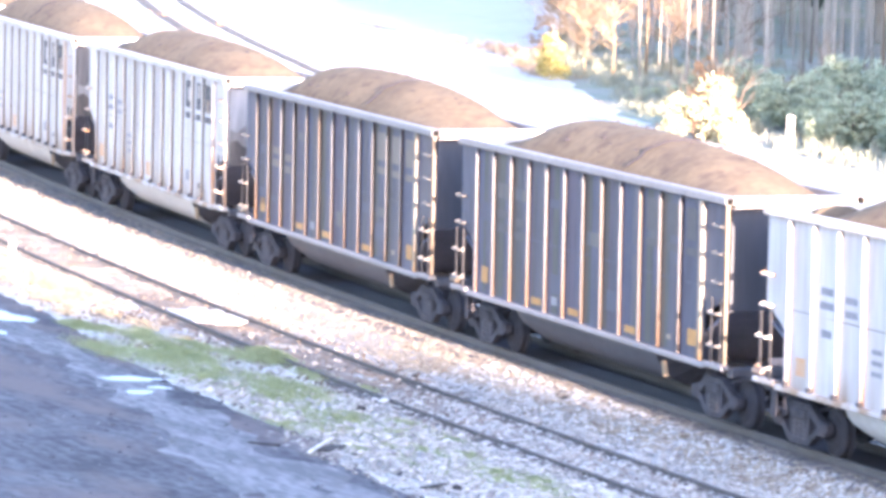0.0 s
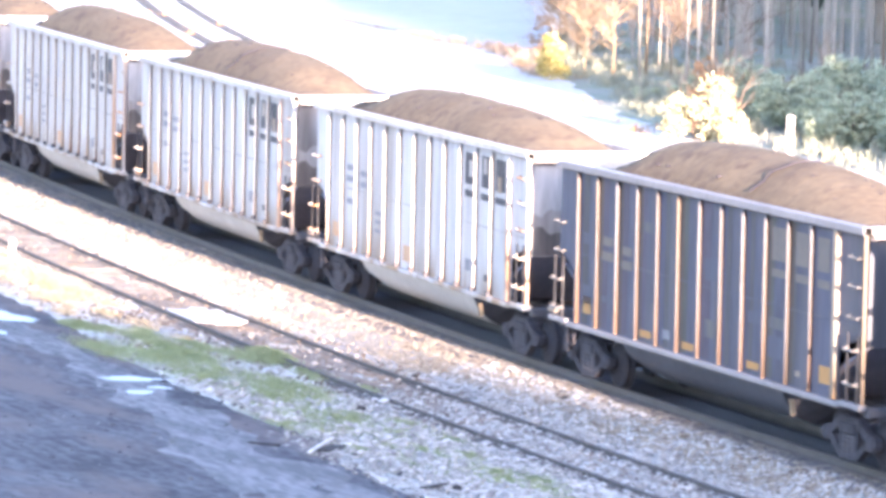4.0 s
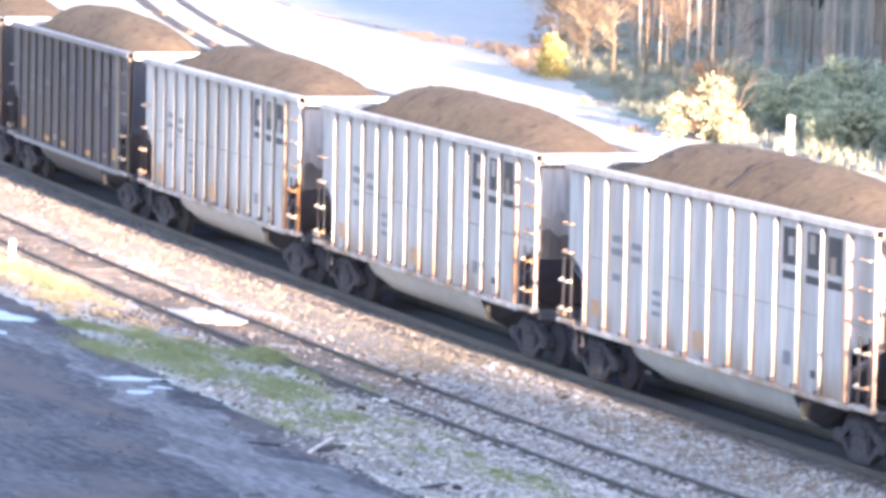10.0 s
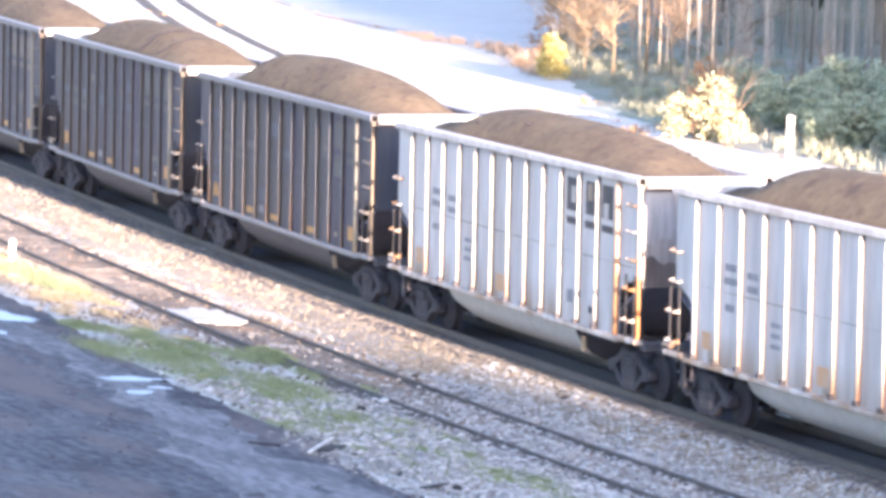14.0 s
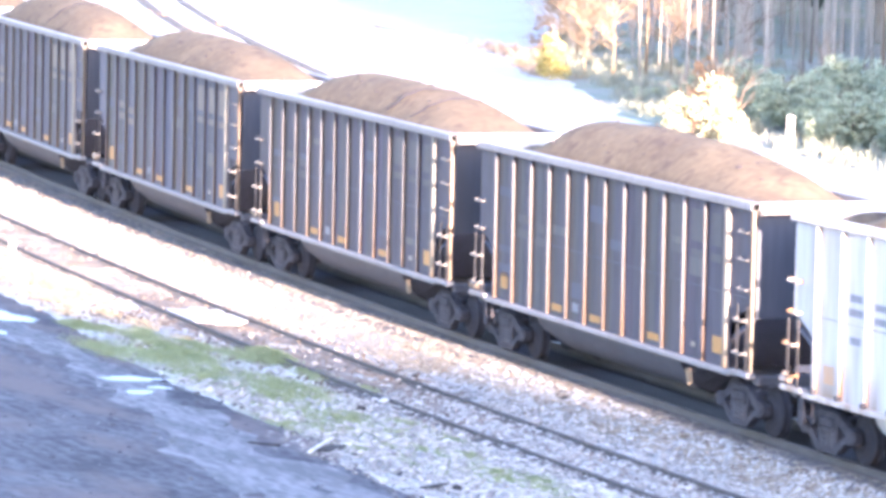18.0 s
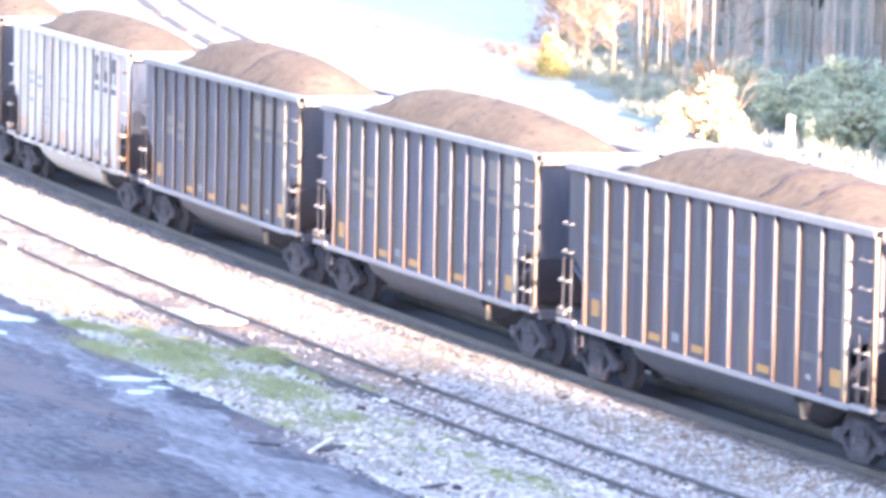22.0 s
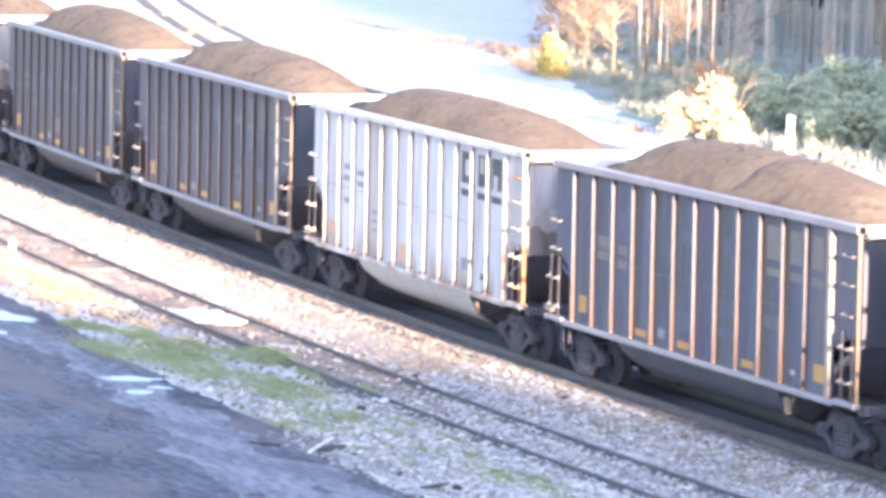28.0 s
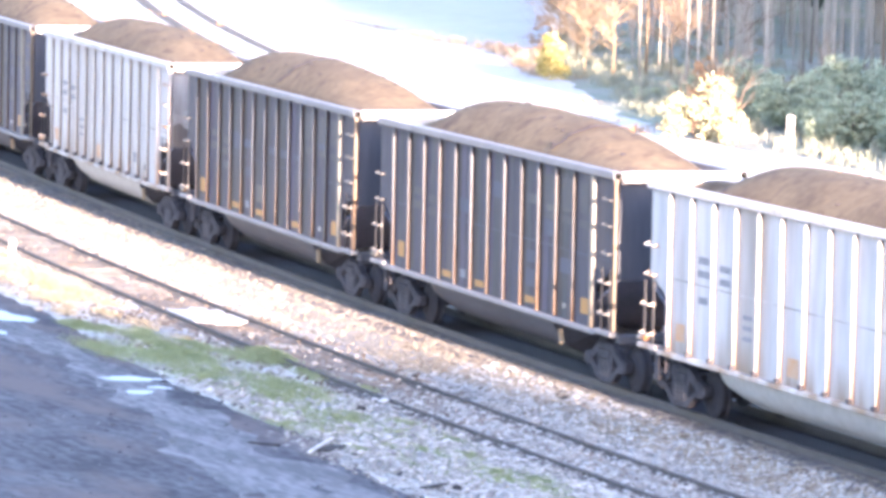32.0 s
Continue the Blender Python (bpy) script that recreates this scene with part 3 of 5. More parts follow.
def tub_end_mesh():
    """Front end of the tub, coloured near-black for shade, tapering in towards the truck."""
    prof = [(-1.24, 1.16), (-1.22, 1.0), (-1.12, 0.78), (-0.90, 0.56), (-0.60, 0.42), (0.60, 0.42), (0.90, 0.56), (1.12, 0.78), (1.22, 1.0), (1.24, 1.16)]
    bm = bmesh.new()
    A = [bm.verts.new((3.50 + 0.22 * (1.16 - z), y, z)) for y, z in prof]
    B = [bm.verts.new((4.05, y * 0.62, 1.16 - (1.16 - z) * 0.55)) for y, z in prof]
    for i in range(len(prof) - 1):
        bm.faces.new([A[i], B[i], B[i + 1], A[i + 1]])
    bm.faces.new(B)
    bm.faces.new([A[0], A[-1], B[-1], B[0]])
    bmesh.ops.recalc_face_normals(bm, faces=bm.faces)
    return mesh_of(bm, "tub_end", M["black"])


def wheelset_mesh():
    bm = bmesh.new()
    for sgn in (-1, 1):
        prof = [(0.0, 0.10), (0.10, 0.10), (0.12, 0.24), (0.06, 0.34), (0.06, 0.40), (0.02, 0.47), (-0.09, 0.475), (-0.11, 0.51), (-0.14, 0.51), (-0.14, 0.41), (-0.06, 0.36), (-0.02, 0.24)]
        seg, rings = 20, []
        for i in range(seg):
            a = 2 * math.pi * i / seg
            rings.append([bm.verts.new((r * math.sin(a), sgn * (0.77 + y), r * math.cos(a))) for y, r in prof])
        for i in range(seg):
            A, B = rings[i], rings[(i + 1) % seg]
            for k in range(len(prof) - 1):
                bm.faces.new([A[k], A[k + 1], B[k + 1], B[k]])
        for k in range(3):
            a = 2 * math.pi * k / 3
            add_box(bm, 0.26 * math.sin(a) - 0.04, 0.26 * math.sin(a) + 0.04, sgn * 0.80, sgn * 0.86, 0.26 * math.cos(a) - 0.04, 0.26 * math.cos(a) + 0.04)
    add_tube(bm, [(0, -0.98, 0), (0, 0.98, 0)], 0.085, 10)
    bmesh.ops.recalc_face_normals(bm, faces=bm.faces)
    return mesh_of(bm, "wheelset", M["wheel"])


def side_frame_mesh():
    """Cast truck side: arched top chord, bowed bottom chord, slanting columns and open windows between them."""
    bm = bmesh.new()
    add_prism(bm, [(-1.12, 0.62), (-1.12, 0.46), (-0.72, 0.52), (-0.36, 0.74), (0.36, 0.74), (0.72, 0.52), (1.12, 0.46), (1.12, 0.62), (0.75, 0.70), (0.38, 0.90), (-0.38, 0.90), (-0.75, 0.70)], 1, -0.08, 0.08)
    add_prism(bm, [(-0.86, 0.50), (-0.74, 0.40), (-0.36, 0.14), (0.36, 0.14), (0.74, 0.40), (0.86, 0.50), (0.70, 0.52), (0.30, 0.26), (-0.30, 0.26), (-0.70, 0.52)], 1, -0.09, 0.07)
    for sgn in (-1, 1):
        add_prism(bm, [(sgn * 0.24, 0.20), (sgn * 0.36, 0.20), (sgn * 0.42, 0.76), (sgn * 0.30, 0.76)][::sgn], 1, -0.085, 0.085)
        add_box(bm, sgn * 0.9 - 0.15, sgn * 0.9 + 0.15, -0.11, 0.11, 0.38, 0.66, 0.03)
    add_box(bm, -0.3, 0.3, -0.13, 0.13, 0.60, 0.80, 0.03)
    bmesh.ops.recalc_face_normals(bm, faces=bm.faces)
    return mesh_of(bm, "side_frame", M["truck"])


def spring_mesh():
    bm = bmesh.new()
    pts, rs = [], []
    for k in range(11):
        pts.append((0, 0, 0.24 + k * 0.043))
        rs.append(0.085 if k % 2 else 0.06)
    add_tube(bm, pts, rs, 8)
    return mesh_of(bm, "spring", M["iron"])


def rung_mesh(mat_key):
    bm = bmesh.new()
    add_tube(bm, [(-0.22, 0.0, 0), (-0.22, 0.075, 0.0), (-0.20, 0.09, -0.01), (0.20, 0.09, -0.01), (0.22, 0.075, 0.0), (0.22, 0.0, 0)], 0.024, 6)
    for x in (-0.22, 0.22):
        add_box(bm, x - 0.035, x + 0.035, -0.01, 0.015, -0.04, 0.05)
    return mesh_of(bm, "grab_iron", M[mat_key])


def soot_mesh(top, x, key, seed):
    """A thin stain with a ragged upper edge, lying on the end sheet."""
    ys = np.linspace(-1.27, 1.27, 26)
    edge = [(y, top + 0.30 * noise.noise((y * 1.3, seed, 0)) + 0.14 * noise.noise((y * 5, seed, 2))) for y in ys]
    V = [(x, y, 2.29) for y in ys] + [(x, y, z) for y, z in edge]
    n_ = len(ys)
    return raw_mesh("soot_stain", V, [(k, k + 1, n_ + k + 1, n_ + k) for k in range(n_ - 1)], M[key])


def coupler_mesh():
    bm = bmesh.new()
    add_box(bm, 0.0, 0.62, -0.09, 0.09, 0.78, 0.98, 0.02)
    add_prism(bm, [(0.55, -0.16), (0.86, -0.18), (0.86, -0.06), (0.72, 0.02), (0.84, 0.10), (0.80, 0.18), (0.55, 0.14)], 2, 0.72, 1.04)
    bmesh.ops.recalc_face_normals(bm, faces=bm.faces)
    return mesh_of(bm, "coupler", M["iron"])


FLIP = pose(0, 0, 0, 0, 0, 180)


wear = random.Random(17)


def wagon(paint, marks, label):
    """A tall rib-sided coal wagon with a rounded tub hung between its trucks. x forwards, z = 0 at the rail heads."""
    white = paint == "white"
    rib_p = "white_rib" if white else "dark_rib"
    w = tagged(empty("coal_wagon"), label, "railway wagon", "wagons of the coal train")
    sheet = cached(("sheet", paint), lambda: side_sheet(paint))
    rib = cached(("rib", white), lambda: rib_mesh(rib_p, 0.040, depth=0.086 if white else 0.078))
    post_p = "white_post" if white else "dark_post"
    post = cached(("post", white), lambda: rib_mesh(post_p, 0.11, "bolster_post", 0.09))
    corner = cached(("corner", white), lambda: rib_mesh(post_p if white else "dark_corner", 0.05, "corner_post", 0.075))
    rung = cached(("rung", white), lambda: rung_mesh("white_rib" if white else "rung"))
    for sgn in (-1, 1):
        turn = pose(0, 0, 0, 0, 0, 180 if sgn < 0 else 0)
        part("side_sheet", sheet, w, pose(0, sgn * 1.322, 0))
        for x in RIBS:
            rb = part("rib", rib, w, pose(x, sgn * 1.334, 0) @ turn)
            # Strip on the forward face: rust, and shade painted at the rib's root.
            part("rib_flange", box_mesh("rib_flange", 0.034, 0.05, 0.0, 0.038 if white else 0.046, 1.24, 4.28, M["shade_rust_white" if white else "shade_rust_dark"]), rb, pose(0, 0, 0) if sgn > 0 else pose(-0.084, 0, 0), "strip of rust and painted shade along the rib")
        part("bolster_post", post, w, pose(6.02, sgn * 1.334, 0) @ turn)
        part("corner_post", corner, w, pose(7.21, sgn * 1.334, 0) @ turn)
        part("top_chord", box_mesh("top_chord", -HALF, HALF, -0.10, 0.10, 4.302, 4.46, M["chord"] if not white else M["white"], 0.02), w, pose(0, sgn * 1.345, 0))
        part("side_sill", box_mesh("side_sill", -6.62, 6.35, -0.08, 0.08, 1.10, 1.205, M["chord"] if not white else M["white"], 0.015), w, pose(0, sgn * 1.36, 0))
        part("end_step", box_mesh("end_step", -0.45, 0.45, -0.09, 0.09, 1.15, 1.25, M["chord"] if not white else M["white"], 0.015), w, pose(-7.08, sgn * 1.36, 0))
        part("end_step", box_mesh("end_step", -0.45, 0.45, -0.09, 0.09, 1.15, 1.25, M["chord"] if not white else M["white"], 0.015), w, pose(6.82, sgn * 1.36, 0))
        part("seam", box_mesh("seam", -6.4, 6.9, -0.008, 0.008, 2.625, 2.648, M["white_end"] if white else M["dark"]), w, pose(0, sgn * 1.337, 0), "horizontal weld seam")
        # Near-black plate paints the unlit hollow on the solid chord's end.
        part("chord_mouth", box_mesh("chord_mouth", -0.005, 0.008, -0.070, 0.070, 4.315, 4.445, M["mouth"]), w, pose(7.262, sgn * 1.35, 0), "near-black plate painting the hollow end of the chord tube")
        for z in (3.20, 2.62, 2.04, 1.46):
            part("grab_iron", rung, w, pose(-7.12, sgn * (1.334 if z > 2.3 else 1.40), z) @ turn)
        for z in (3.88, 3.36, 2.80, 2.22, 1.60):
            part("grab_iron", rung, w, pose(6.84, sgn * (1.334 if z > 2.3 else 1.40), z) @ turn)
        for x in (-7.33, -6.92, 6.62, 7.06):
            part("ladder_stile", box_mesh("ladder_stile", -0.026, 0.026, -0.014, 0.014, 1.22, 2.5, M["stile"]), w, pose(x, sgn * 1.39, 0))
        part("sill_step", box_mesh("sill_step", -0.20, 0.20, -0.05, 0.05, 1.30, 1.39, M["white_post" if white else "dark_post"], 0.015), w, pose(-7.44, sgn * 1.36, 0), "pale step plate at the corner")
        part("foot_stirrup", cached("foot_stirrup", lambda: mesh_of(add_tube(bmesh.new(), [(-0.17, 0, 1.12), (-0.16, 0, 0.78), (0.16, 0, 0.78), (0.17, 0, 1.12)], 0.022, 6), "foot_stirrup", M["truck"])), w, pose(-6.42, sgn * 1.38, 0))
        part("brake_hanger", cached("brake_hanger", lambda: mesh_of(add_prism(bmesh.new(), [(-0.10, 1.08), (0.10, 1.08), (0.13, 0.62), (0.07, 0.55), (-0.07, 0.55), (-0.13, 0.62)], 1, -0.03, 0.03), "brake_hanger", M["truck"])), w, pose(-7.0, sgn * 1.22, 0), "dusty hanging plate below the corner")
        if white:
            for x in RIBS:
                part("rib_foot", box_mesh("rib_foot", -0.05, 0.05, -0.055, 0.055, 1.208, 1.30, M["black"], 0.012), w, pose(x, sgn * 1.405, 0), "sooty gusset at the foot of a rib")
    for end, x in ((1, 7.20), (-1, -7.20)):
        t = pose(x, 0, 0, 0, 0, 0 if end > 0 else 180)
        part("end_panel", box_mesh("end_panel", -0.02, 0.02, -1.285, 1.285, 2.28, 4.26, M["white_end" if white else "end_blue"]), w, t)
        # Thin black strip paints the end chord's shadow line on the panel.
        part("end_angle", box_mesh("end_angle", 0.02, 0.06, -1.28, 1.28, 4.18, 4.255, M["black"]), w, t, "dark strip painting the shadow line under the end chord")
        if white:
            for lvl, (zt, key) in enumerate(((3.25, "soot_thin"), (2.75, "soot_deep"))):
                part("soot_stain", cached(("soot", lvl, end), lambda: soot_mesh(zt, 0.0215 + 0.003 * lvl, key, 5 * lvl + end)), w, t, "brown soot stain creeping up the end sheet")
        part("end_chord", box_mesh("end_chord", -0.10, 0.16, -1.245, 1.245, 4.26, 4.458, M["pale_steel"], 0.02), w, t, "end chord scoured pale by coal")
        ss = cached("slope_sheet", lambda: mesh_of(add_prism(bmesh.new(), [(0.0, 2.30), (-0.03, 2.28), (-2.75, 1.02), (-2.75, 1.07), (-0.03, 2.34)], 1, -1.24, 1.24), "slope_sheet", M["slope_blue"]))
        part("slope_sheet", ss, w, t)
        part("end_sill", box_mesh("end_sill", -0.10, 0.16, -1.27, 1.27, 1.02, 1.20, M["slope"], 0.02), w, t)
        part("coupler", cached("coupler", coupler_mesh), w, t)
    part("end_liner", box_mesh("end_liner", -7.175, -7.14, -1.24, 1.24, 2.9, 4.25, M["liner"]), w, None, "inner end wall scoured bright")
    part("centre_sill", box_mesh("centre_sill", -7.1, 7.1, -0.28, 0.28, 0.78, 1.06, M["slope"]), w)
    part("floor_sheet", box_mesh("floor_sheet", -4.4, 4.4, -1.27, 1.27, 1.165, 1.19, M["slope"]), w)
    tb = part("tub", cached(("tub", white), lambda: tub_mesh("tub_white" if white else "tub")), w)
    # The end's black stands for the shade in front of the truck.
    part("tub_end", cached("tub_end", tub_end_mesh), tb, None, "tapered end coloured dark for its shade")
    part("tub_bracket", cached("tub_bracket", lambda: mesh_of(add_prism(bmesh.new(), [(3.88, 0.94), (3.93, 0.94), (4.04, 0.66), (3.99, 0.64)], 1, -1.25, -1.16), "tub_bracket", M["rust_tan"])), tb, None, "rust-tan end bracket")
    part("brake_cylinder", cached("brake_cyl", lambda: mesh_of(add_tube(bmesh.new(), [(-5.0, -0.75, 1.35), (-4.5, -0.75, 1.35)], 0.17, 12), "brake_cylinder", M["iron"])), w)
    part("air_pipe", cached("air_pipe", lambda: mesh_of(add_tube(bmesh.new(), [(-6.9, -1.1, 0.98), (-6.6, -1.15, 0.8), (-6.55, -1.18, 0.62)], 0.025, 6), "air_pipe", M["iron"])), w)
    part("uncoupling_lever", cached("lever", lambda: mesh_of(add_tube(bmesh.new(), [(7.42, -1.3, 0.95), (7.42, -0.9, 1.02), (7.46, -0.1, 1.0)], 0.02, 6), "uncoupling_lever", M["iron"])), w)
    sets = []
    for x in (-6.17, 6.17):
        tr = part("truck", box_mesh("truck", -0.22, 0.22, -1.02, 1.02, 0.52, 0.76, M["iron"], 0.03), w, pose(x, 0, 0))
        for sgn in (-1, 1):
            part("side_frame", cached("side_frame", side_frame_mesh), tr, pose(0, sgn * 1.02, 0))
            for sx in (-0.19, 0, 0.19):
                part("spring", cached("spring", spring_mesh), tr, pose(sx, sgn * 1.06, 0))
        for ax in (-0.9, 0.9):
            sets.append(part("wheelset", cached("wheelset", wheelset_mesh), tr, pose(ax, 0, 0.475)))
    # painted marks, flat on the sheets
    y0 = -1.338

    def mark(name, x, z, wd, h, m, label="", sink=0.0):
        part(name, box_mesh(name, -wd / 2, wd / 2, -0.004, 0.0, -h / 2, h / 2, M[m]), w, pose(x, y0 + sink, z), label)

    if white:
        if marks:
            for i, x in enumerate((3.44, 4.46, 5.38)):
                mark("emblem_block", x + 0.02, 3.80, 0.62 if i != 1 else 0.54, 0.68, "ink", "dark plain emblem shape")
                part("emblem_gap", box_mesh("emblem_gap", -0.12, 0.12, -0.004, 0.0, -0.17, 0.17, M["white"]), w, pose(x + (0.10, 0.0, -0.04)[i], y0 - 0.004, 3.80 + (0, 0.12, -0.2)[i]))
                mark("emblem_bar", x + 0.04, 3.26, 0.64, 0.15, "ink", "dark bar under the emblem")
        for z, wd in ((3.12, 0.5), (2.86, 0.58), (2.35, 0.42)):
            mark("stencil_bar", -4.70, z, wd, 0.14, "ink_pale")
        for z in (3.05, 2.80):
            mark("stencil_bar", -3.72, z, 0.5, 0.13, "ink_pale")
        for z in (2.25, 2.05, 1.85):
            mark("stencil_bar", -2.66, z, 0.42, 0.09, "ink_pale")
        mark("rust_patch", -5.72, 1.62, 0.42, 0.34, "orange", "faded orange patch")
        mark("rust_patch", -0.62, 1.55, 0.5, 0.36, "orange", "faded orange patch")
        mark("placard", 3.45, 1.72, 0.34, 0.26, "ink_pale")
        mark("placard", 4.6, 1.55, 0.22, 0.14, "ink")
    else:
        mark("reflector", -5.72, 1.63, 0.40, 0.34, "yellow")
        mark("reflector", 5.58, 1.60, 0.46, 0.32, "yellow")
        for x in (-2.70, -0.62, 2.42):
            mark("reflector", x, 1.39, 0.55, 0.14, "yellow")
        mark("placard", -1.68, 1.50, 0.34, 0.18, "ink_pale")
        mark("placard", 4.42, 1.48, 0.2, 0.1, "white")
        brown = paint == "brown"
        deep = ("stain_umber", "stain_plum", "stain_umber") if brown else ("stain_deep", "stain_plum", "stain_slate", "stain_deep")
        thin = ("stain_faint", "stain_plum", "stain_faint") if brown else ("stain_slate", "stain_faint", "stain_olive", "stain_plum")
        for x in RIBS[:-1]:
            a = wear.choice((0.16, 0.22, 0.28))
            b = wear.choice((0.14, 0.2, 0.3))
            mark("rust_stain", x + 0.06 + a / 2, 2.76, a, 3.0, wear.choice(deep), "run-off stain beside a rib", 0.003)
            mark("rust_stain", x + 0.06 + a + b / 2 + 0.004, 2.76, b, 3.0, wear.choice(thin), "run-off stain beside a rib", 0.003)
            if wear.random() < 0.55:
                c, h = wear.choice((0.12, 0.18)), wear.choice((1.1, 1.6, 2.2))
                top = wear.random() < 0.4
                mark("run_streak", x + 0.93 - c / 2, (4.24 - h / 2) if top else (1.30 + h / 2), c, h, wear.choice(thin + deep), "streak of dirty water on the sheet", 0.003)
        for k, z in wear.sample([(k, z) for k in range(11) for z in (3.5, 2.98, 2.3, 1.85)], 9):
            mark("worn_patch", RIBS[k] + 0.53, z, wear.uniform(0.45, 0.78), wear.uniform(0.12, 0.42), wear.choice(("worn_tan", "worn_blue", "worn_blue")), "worn patch of older paint")
        ghost = "trace" if marks else "trace_faint"
        for x, wd in ((3.44, 0.60), (4.46, 0.54), (5.40, 0.52)):
            mark("emblem_trace", x + 0.02, 3.78, wd, 0.62, ghost, "worn trace of an emblem", -0.004)
            mark("emblem_trace", x + 0.04, 3.24, wd, 0.15, ghost, "worn trace of a bar", -0.004)
        for x, z, wd in ((-4.70, 3.02, 0.5), (-4.70, 2.72, 0.56), (-3.70, 2.92, 0.46), (-3.70, 2.64, 0.5)):
            mark("stencil_trace", x, z, wd, 0.17, ghost, "worn trace of stencilling", -0.004)
    return w, sets


def coal_mesh(seed, peak, dip):
    nx, ny = 190, 24
    V, F = [], []
    for i in range(nx + 1):
        x = -6.9 + i * (14.0 / nx)
        u = (x + 6.1) / 13.2
        lx = sum(float(np.interp(x + 0.15 * q, [-6.9, -5.30, -4.9, -4.35, -3.3, -0.5, 2.5, 4.5, 6.0, 7.1], [-0.55, -0.14, 0.32, 0.74, 0.95, 1.0, 0.92, 0.70, 0.36, -0.06])) for q in range(-4, 5)) / 9
        for j in range(ny + 1):
            y = -1.225 + 2.45 * j / ny
            cy = 1 - abs(y / 1.225) ** 2.2
            zz = 4.40 + peak * lx * (0.10 + 0.90 * cy) if lx > 0 else 4.40 + 0.9 * lx - 0.25 * (1 - cy) * -lx
            zz += (0.03 * noise.noise((x * 0.6, y * 0.9, seed)) + 0.010 * noise.noise((x * 3.1, y * 3.1, seed + 9)) + 0.008 * noise.noise((x * 7, y * 7, seed + 4))) * (0.3 + 0.7 * cy)
            zz -= 0.28 * max(0.0, (x - 3.0) / 4.1) * max(0.0, y / 1.225 - 0.45) / 0.55
            V.append((x, y, zz))
    for i in range(nx):
        for j in range(ny):
            a = i * (ny + 1) + j
            F.append((a, a + ny + 1, a + ny + 2, a + 1))
    base = len(V)
    rim = [i * (ny + 1) for i in range(nx + 1)] + [nx * (ny + 1) + j for j in range(1, ny + 1)] + [i * (ny + 1) + ny for i in range(nx - 1, -1, -1)] + [j for j in range(ny - 1, 0, -1)]
    for k in rim:
        V.append((V[k][0], V[k][1], 3.4))
    m = len(rim)
    for k in range(m):
        F.append((rim[k], base + k, base + (k + 1) % m, rim[(k + 1) % m]))
    strips = []
    # Dark strips laid on the heap paint the shade of its creases.
    for d in dip:
        SV = []
        for k in range(13):
            y = -1.18 + k * 0.13
            x = d + 0.25 * y + 0.05 * noise.noise((k * 0.5, seed, 0))
            i, j = (x + 6.9) / 14.0 * nx, (y + 1.225) / 2.45 * ny
            zc = max(V[int(i + di) * (ny + 1) + int(j + dj)][2] for di in (0, 1) for dj in (0, 1))
            hw = 0.05 * (1 - 0.5 * k / 12)
            SV += [(x - hw, y, zc + 0.004), (x, y, zc + 0.03), (x + hw, y, zc + 0.004)]
        strips.append(raw_mesh("coal_seam", SV, [q for k in range(12) for q in ((3 * k, 3 * k + 1, 3 * k + 4, 3 * k + 3), (3 * k + 1, 3 * k + 2, 3 * k + 5, 3 * k + 4))], M["coal_and_shade"]))
    rl = random.Random(int(seed * 10) + 400)
    spots = [V[rl.randrange(int(nx * 0.15), int(nx * 0.9)) * (ny + 1) + rl.randrange(2, ny - 4)] for _ in range(14)]
    return raw_mesh("coal_load", V, F, M["coal"], True), strips, spots


def spill_mesh(seed, size):
    """A low uneven mound left against the back wall."""
    rl = random.Random(int(seed * 10) + 900)
    W_, H_ = size * rl.uniform(0.30, 0.42), size * rl.uniform(0.10, 0.16)
    L_ = 0.6 * W_
    V, F = [(0, 0, H_)], []
    for r_, h_ in ((0.4, 0.86), (0.75, 0.5), (1.0, 0.0), (1.0, -1.6)):
        for k in range(16):
            a = 2 * math.pi * k / 16
            q = r_ * (1 + 0.3 * noise.noise((math.cos(a) * 1.4, math.sin(a) * 1.4, seed)))
            V.append((L_ * q * math.cos(a), W_ * q * math.sin(a), H_ * h_))
    for k in range(16):
        F.append((0, 1 + k, 1 + (k + 1) % 16))
        for ring in range(3):
            a, b = 1 + ring * 16 + k, 1 + ring * 16 + (k + 1) % 16
            F.append((a, a + 16, b + 16, b))
    return raw_mesh("coal_spill", V, F, M["coal"], True)


def lump_mesh(k):
    bm = bmesh.new()
    bmesh.ops.create_icosphere(bm, subdivisions=1, radius=0.035 + 0.012 * k)
    for v in bm.verts:
        v.co *= 1 + 0.5 * noise.noise(v.co * 14 + Vector((k * 5.0, 0, 0)))
        v.co.z *= 0.4
    return mesh_of(bm, "coal_lump", M["coal_and_shade"])


PITCH = 16.18
# white, emblem shown
KINDS = {-1: ("white", False), 0: ("dark", False), 1: ("dark", True), 2: ("white", True), 3: ("white", True), 4: ("white", True), 5: ("white", True),
         6: ("brown", False), 7: ("brown", False), 8: ("dark", True), 9: ("dark", True), 10: ("white", True), 11: ("brown", False), 12: ("brown", False), 13: ("white", False), 14: ("dark", False), 15: ("dark", False)}
DIPS = {0: (2.0,), 1: (2.0,), 3: (0.7,), 7: (2.3, 4.0), 9: (1.8,), 11: (3.3,), 12: (0.5,)}
WHITE = "faded white rib-sided coal wagon with rust streaks"
BROWN = "dark plum-grey rib-sided coal wagon with yellow marks"
DARK = "dark blue-grey rib-sided coal wagon with yellow marks"
TRAIN = []
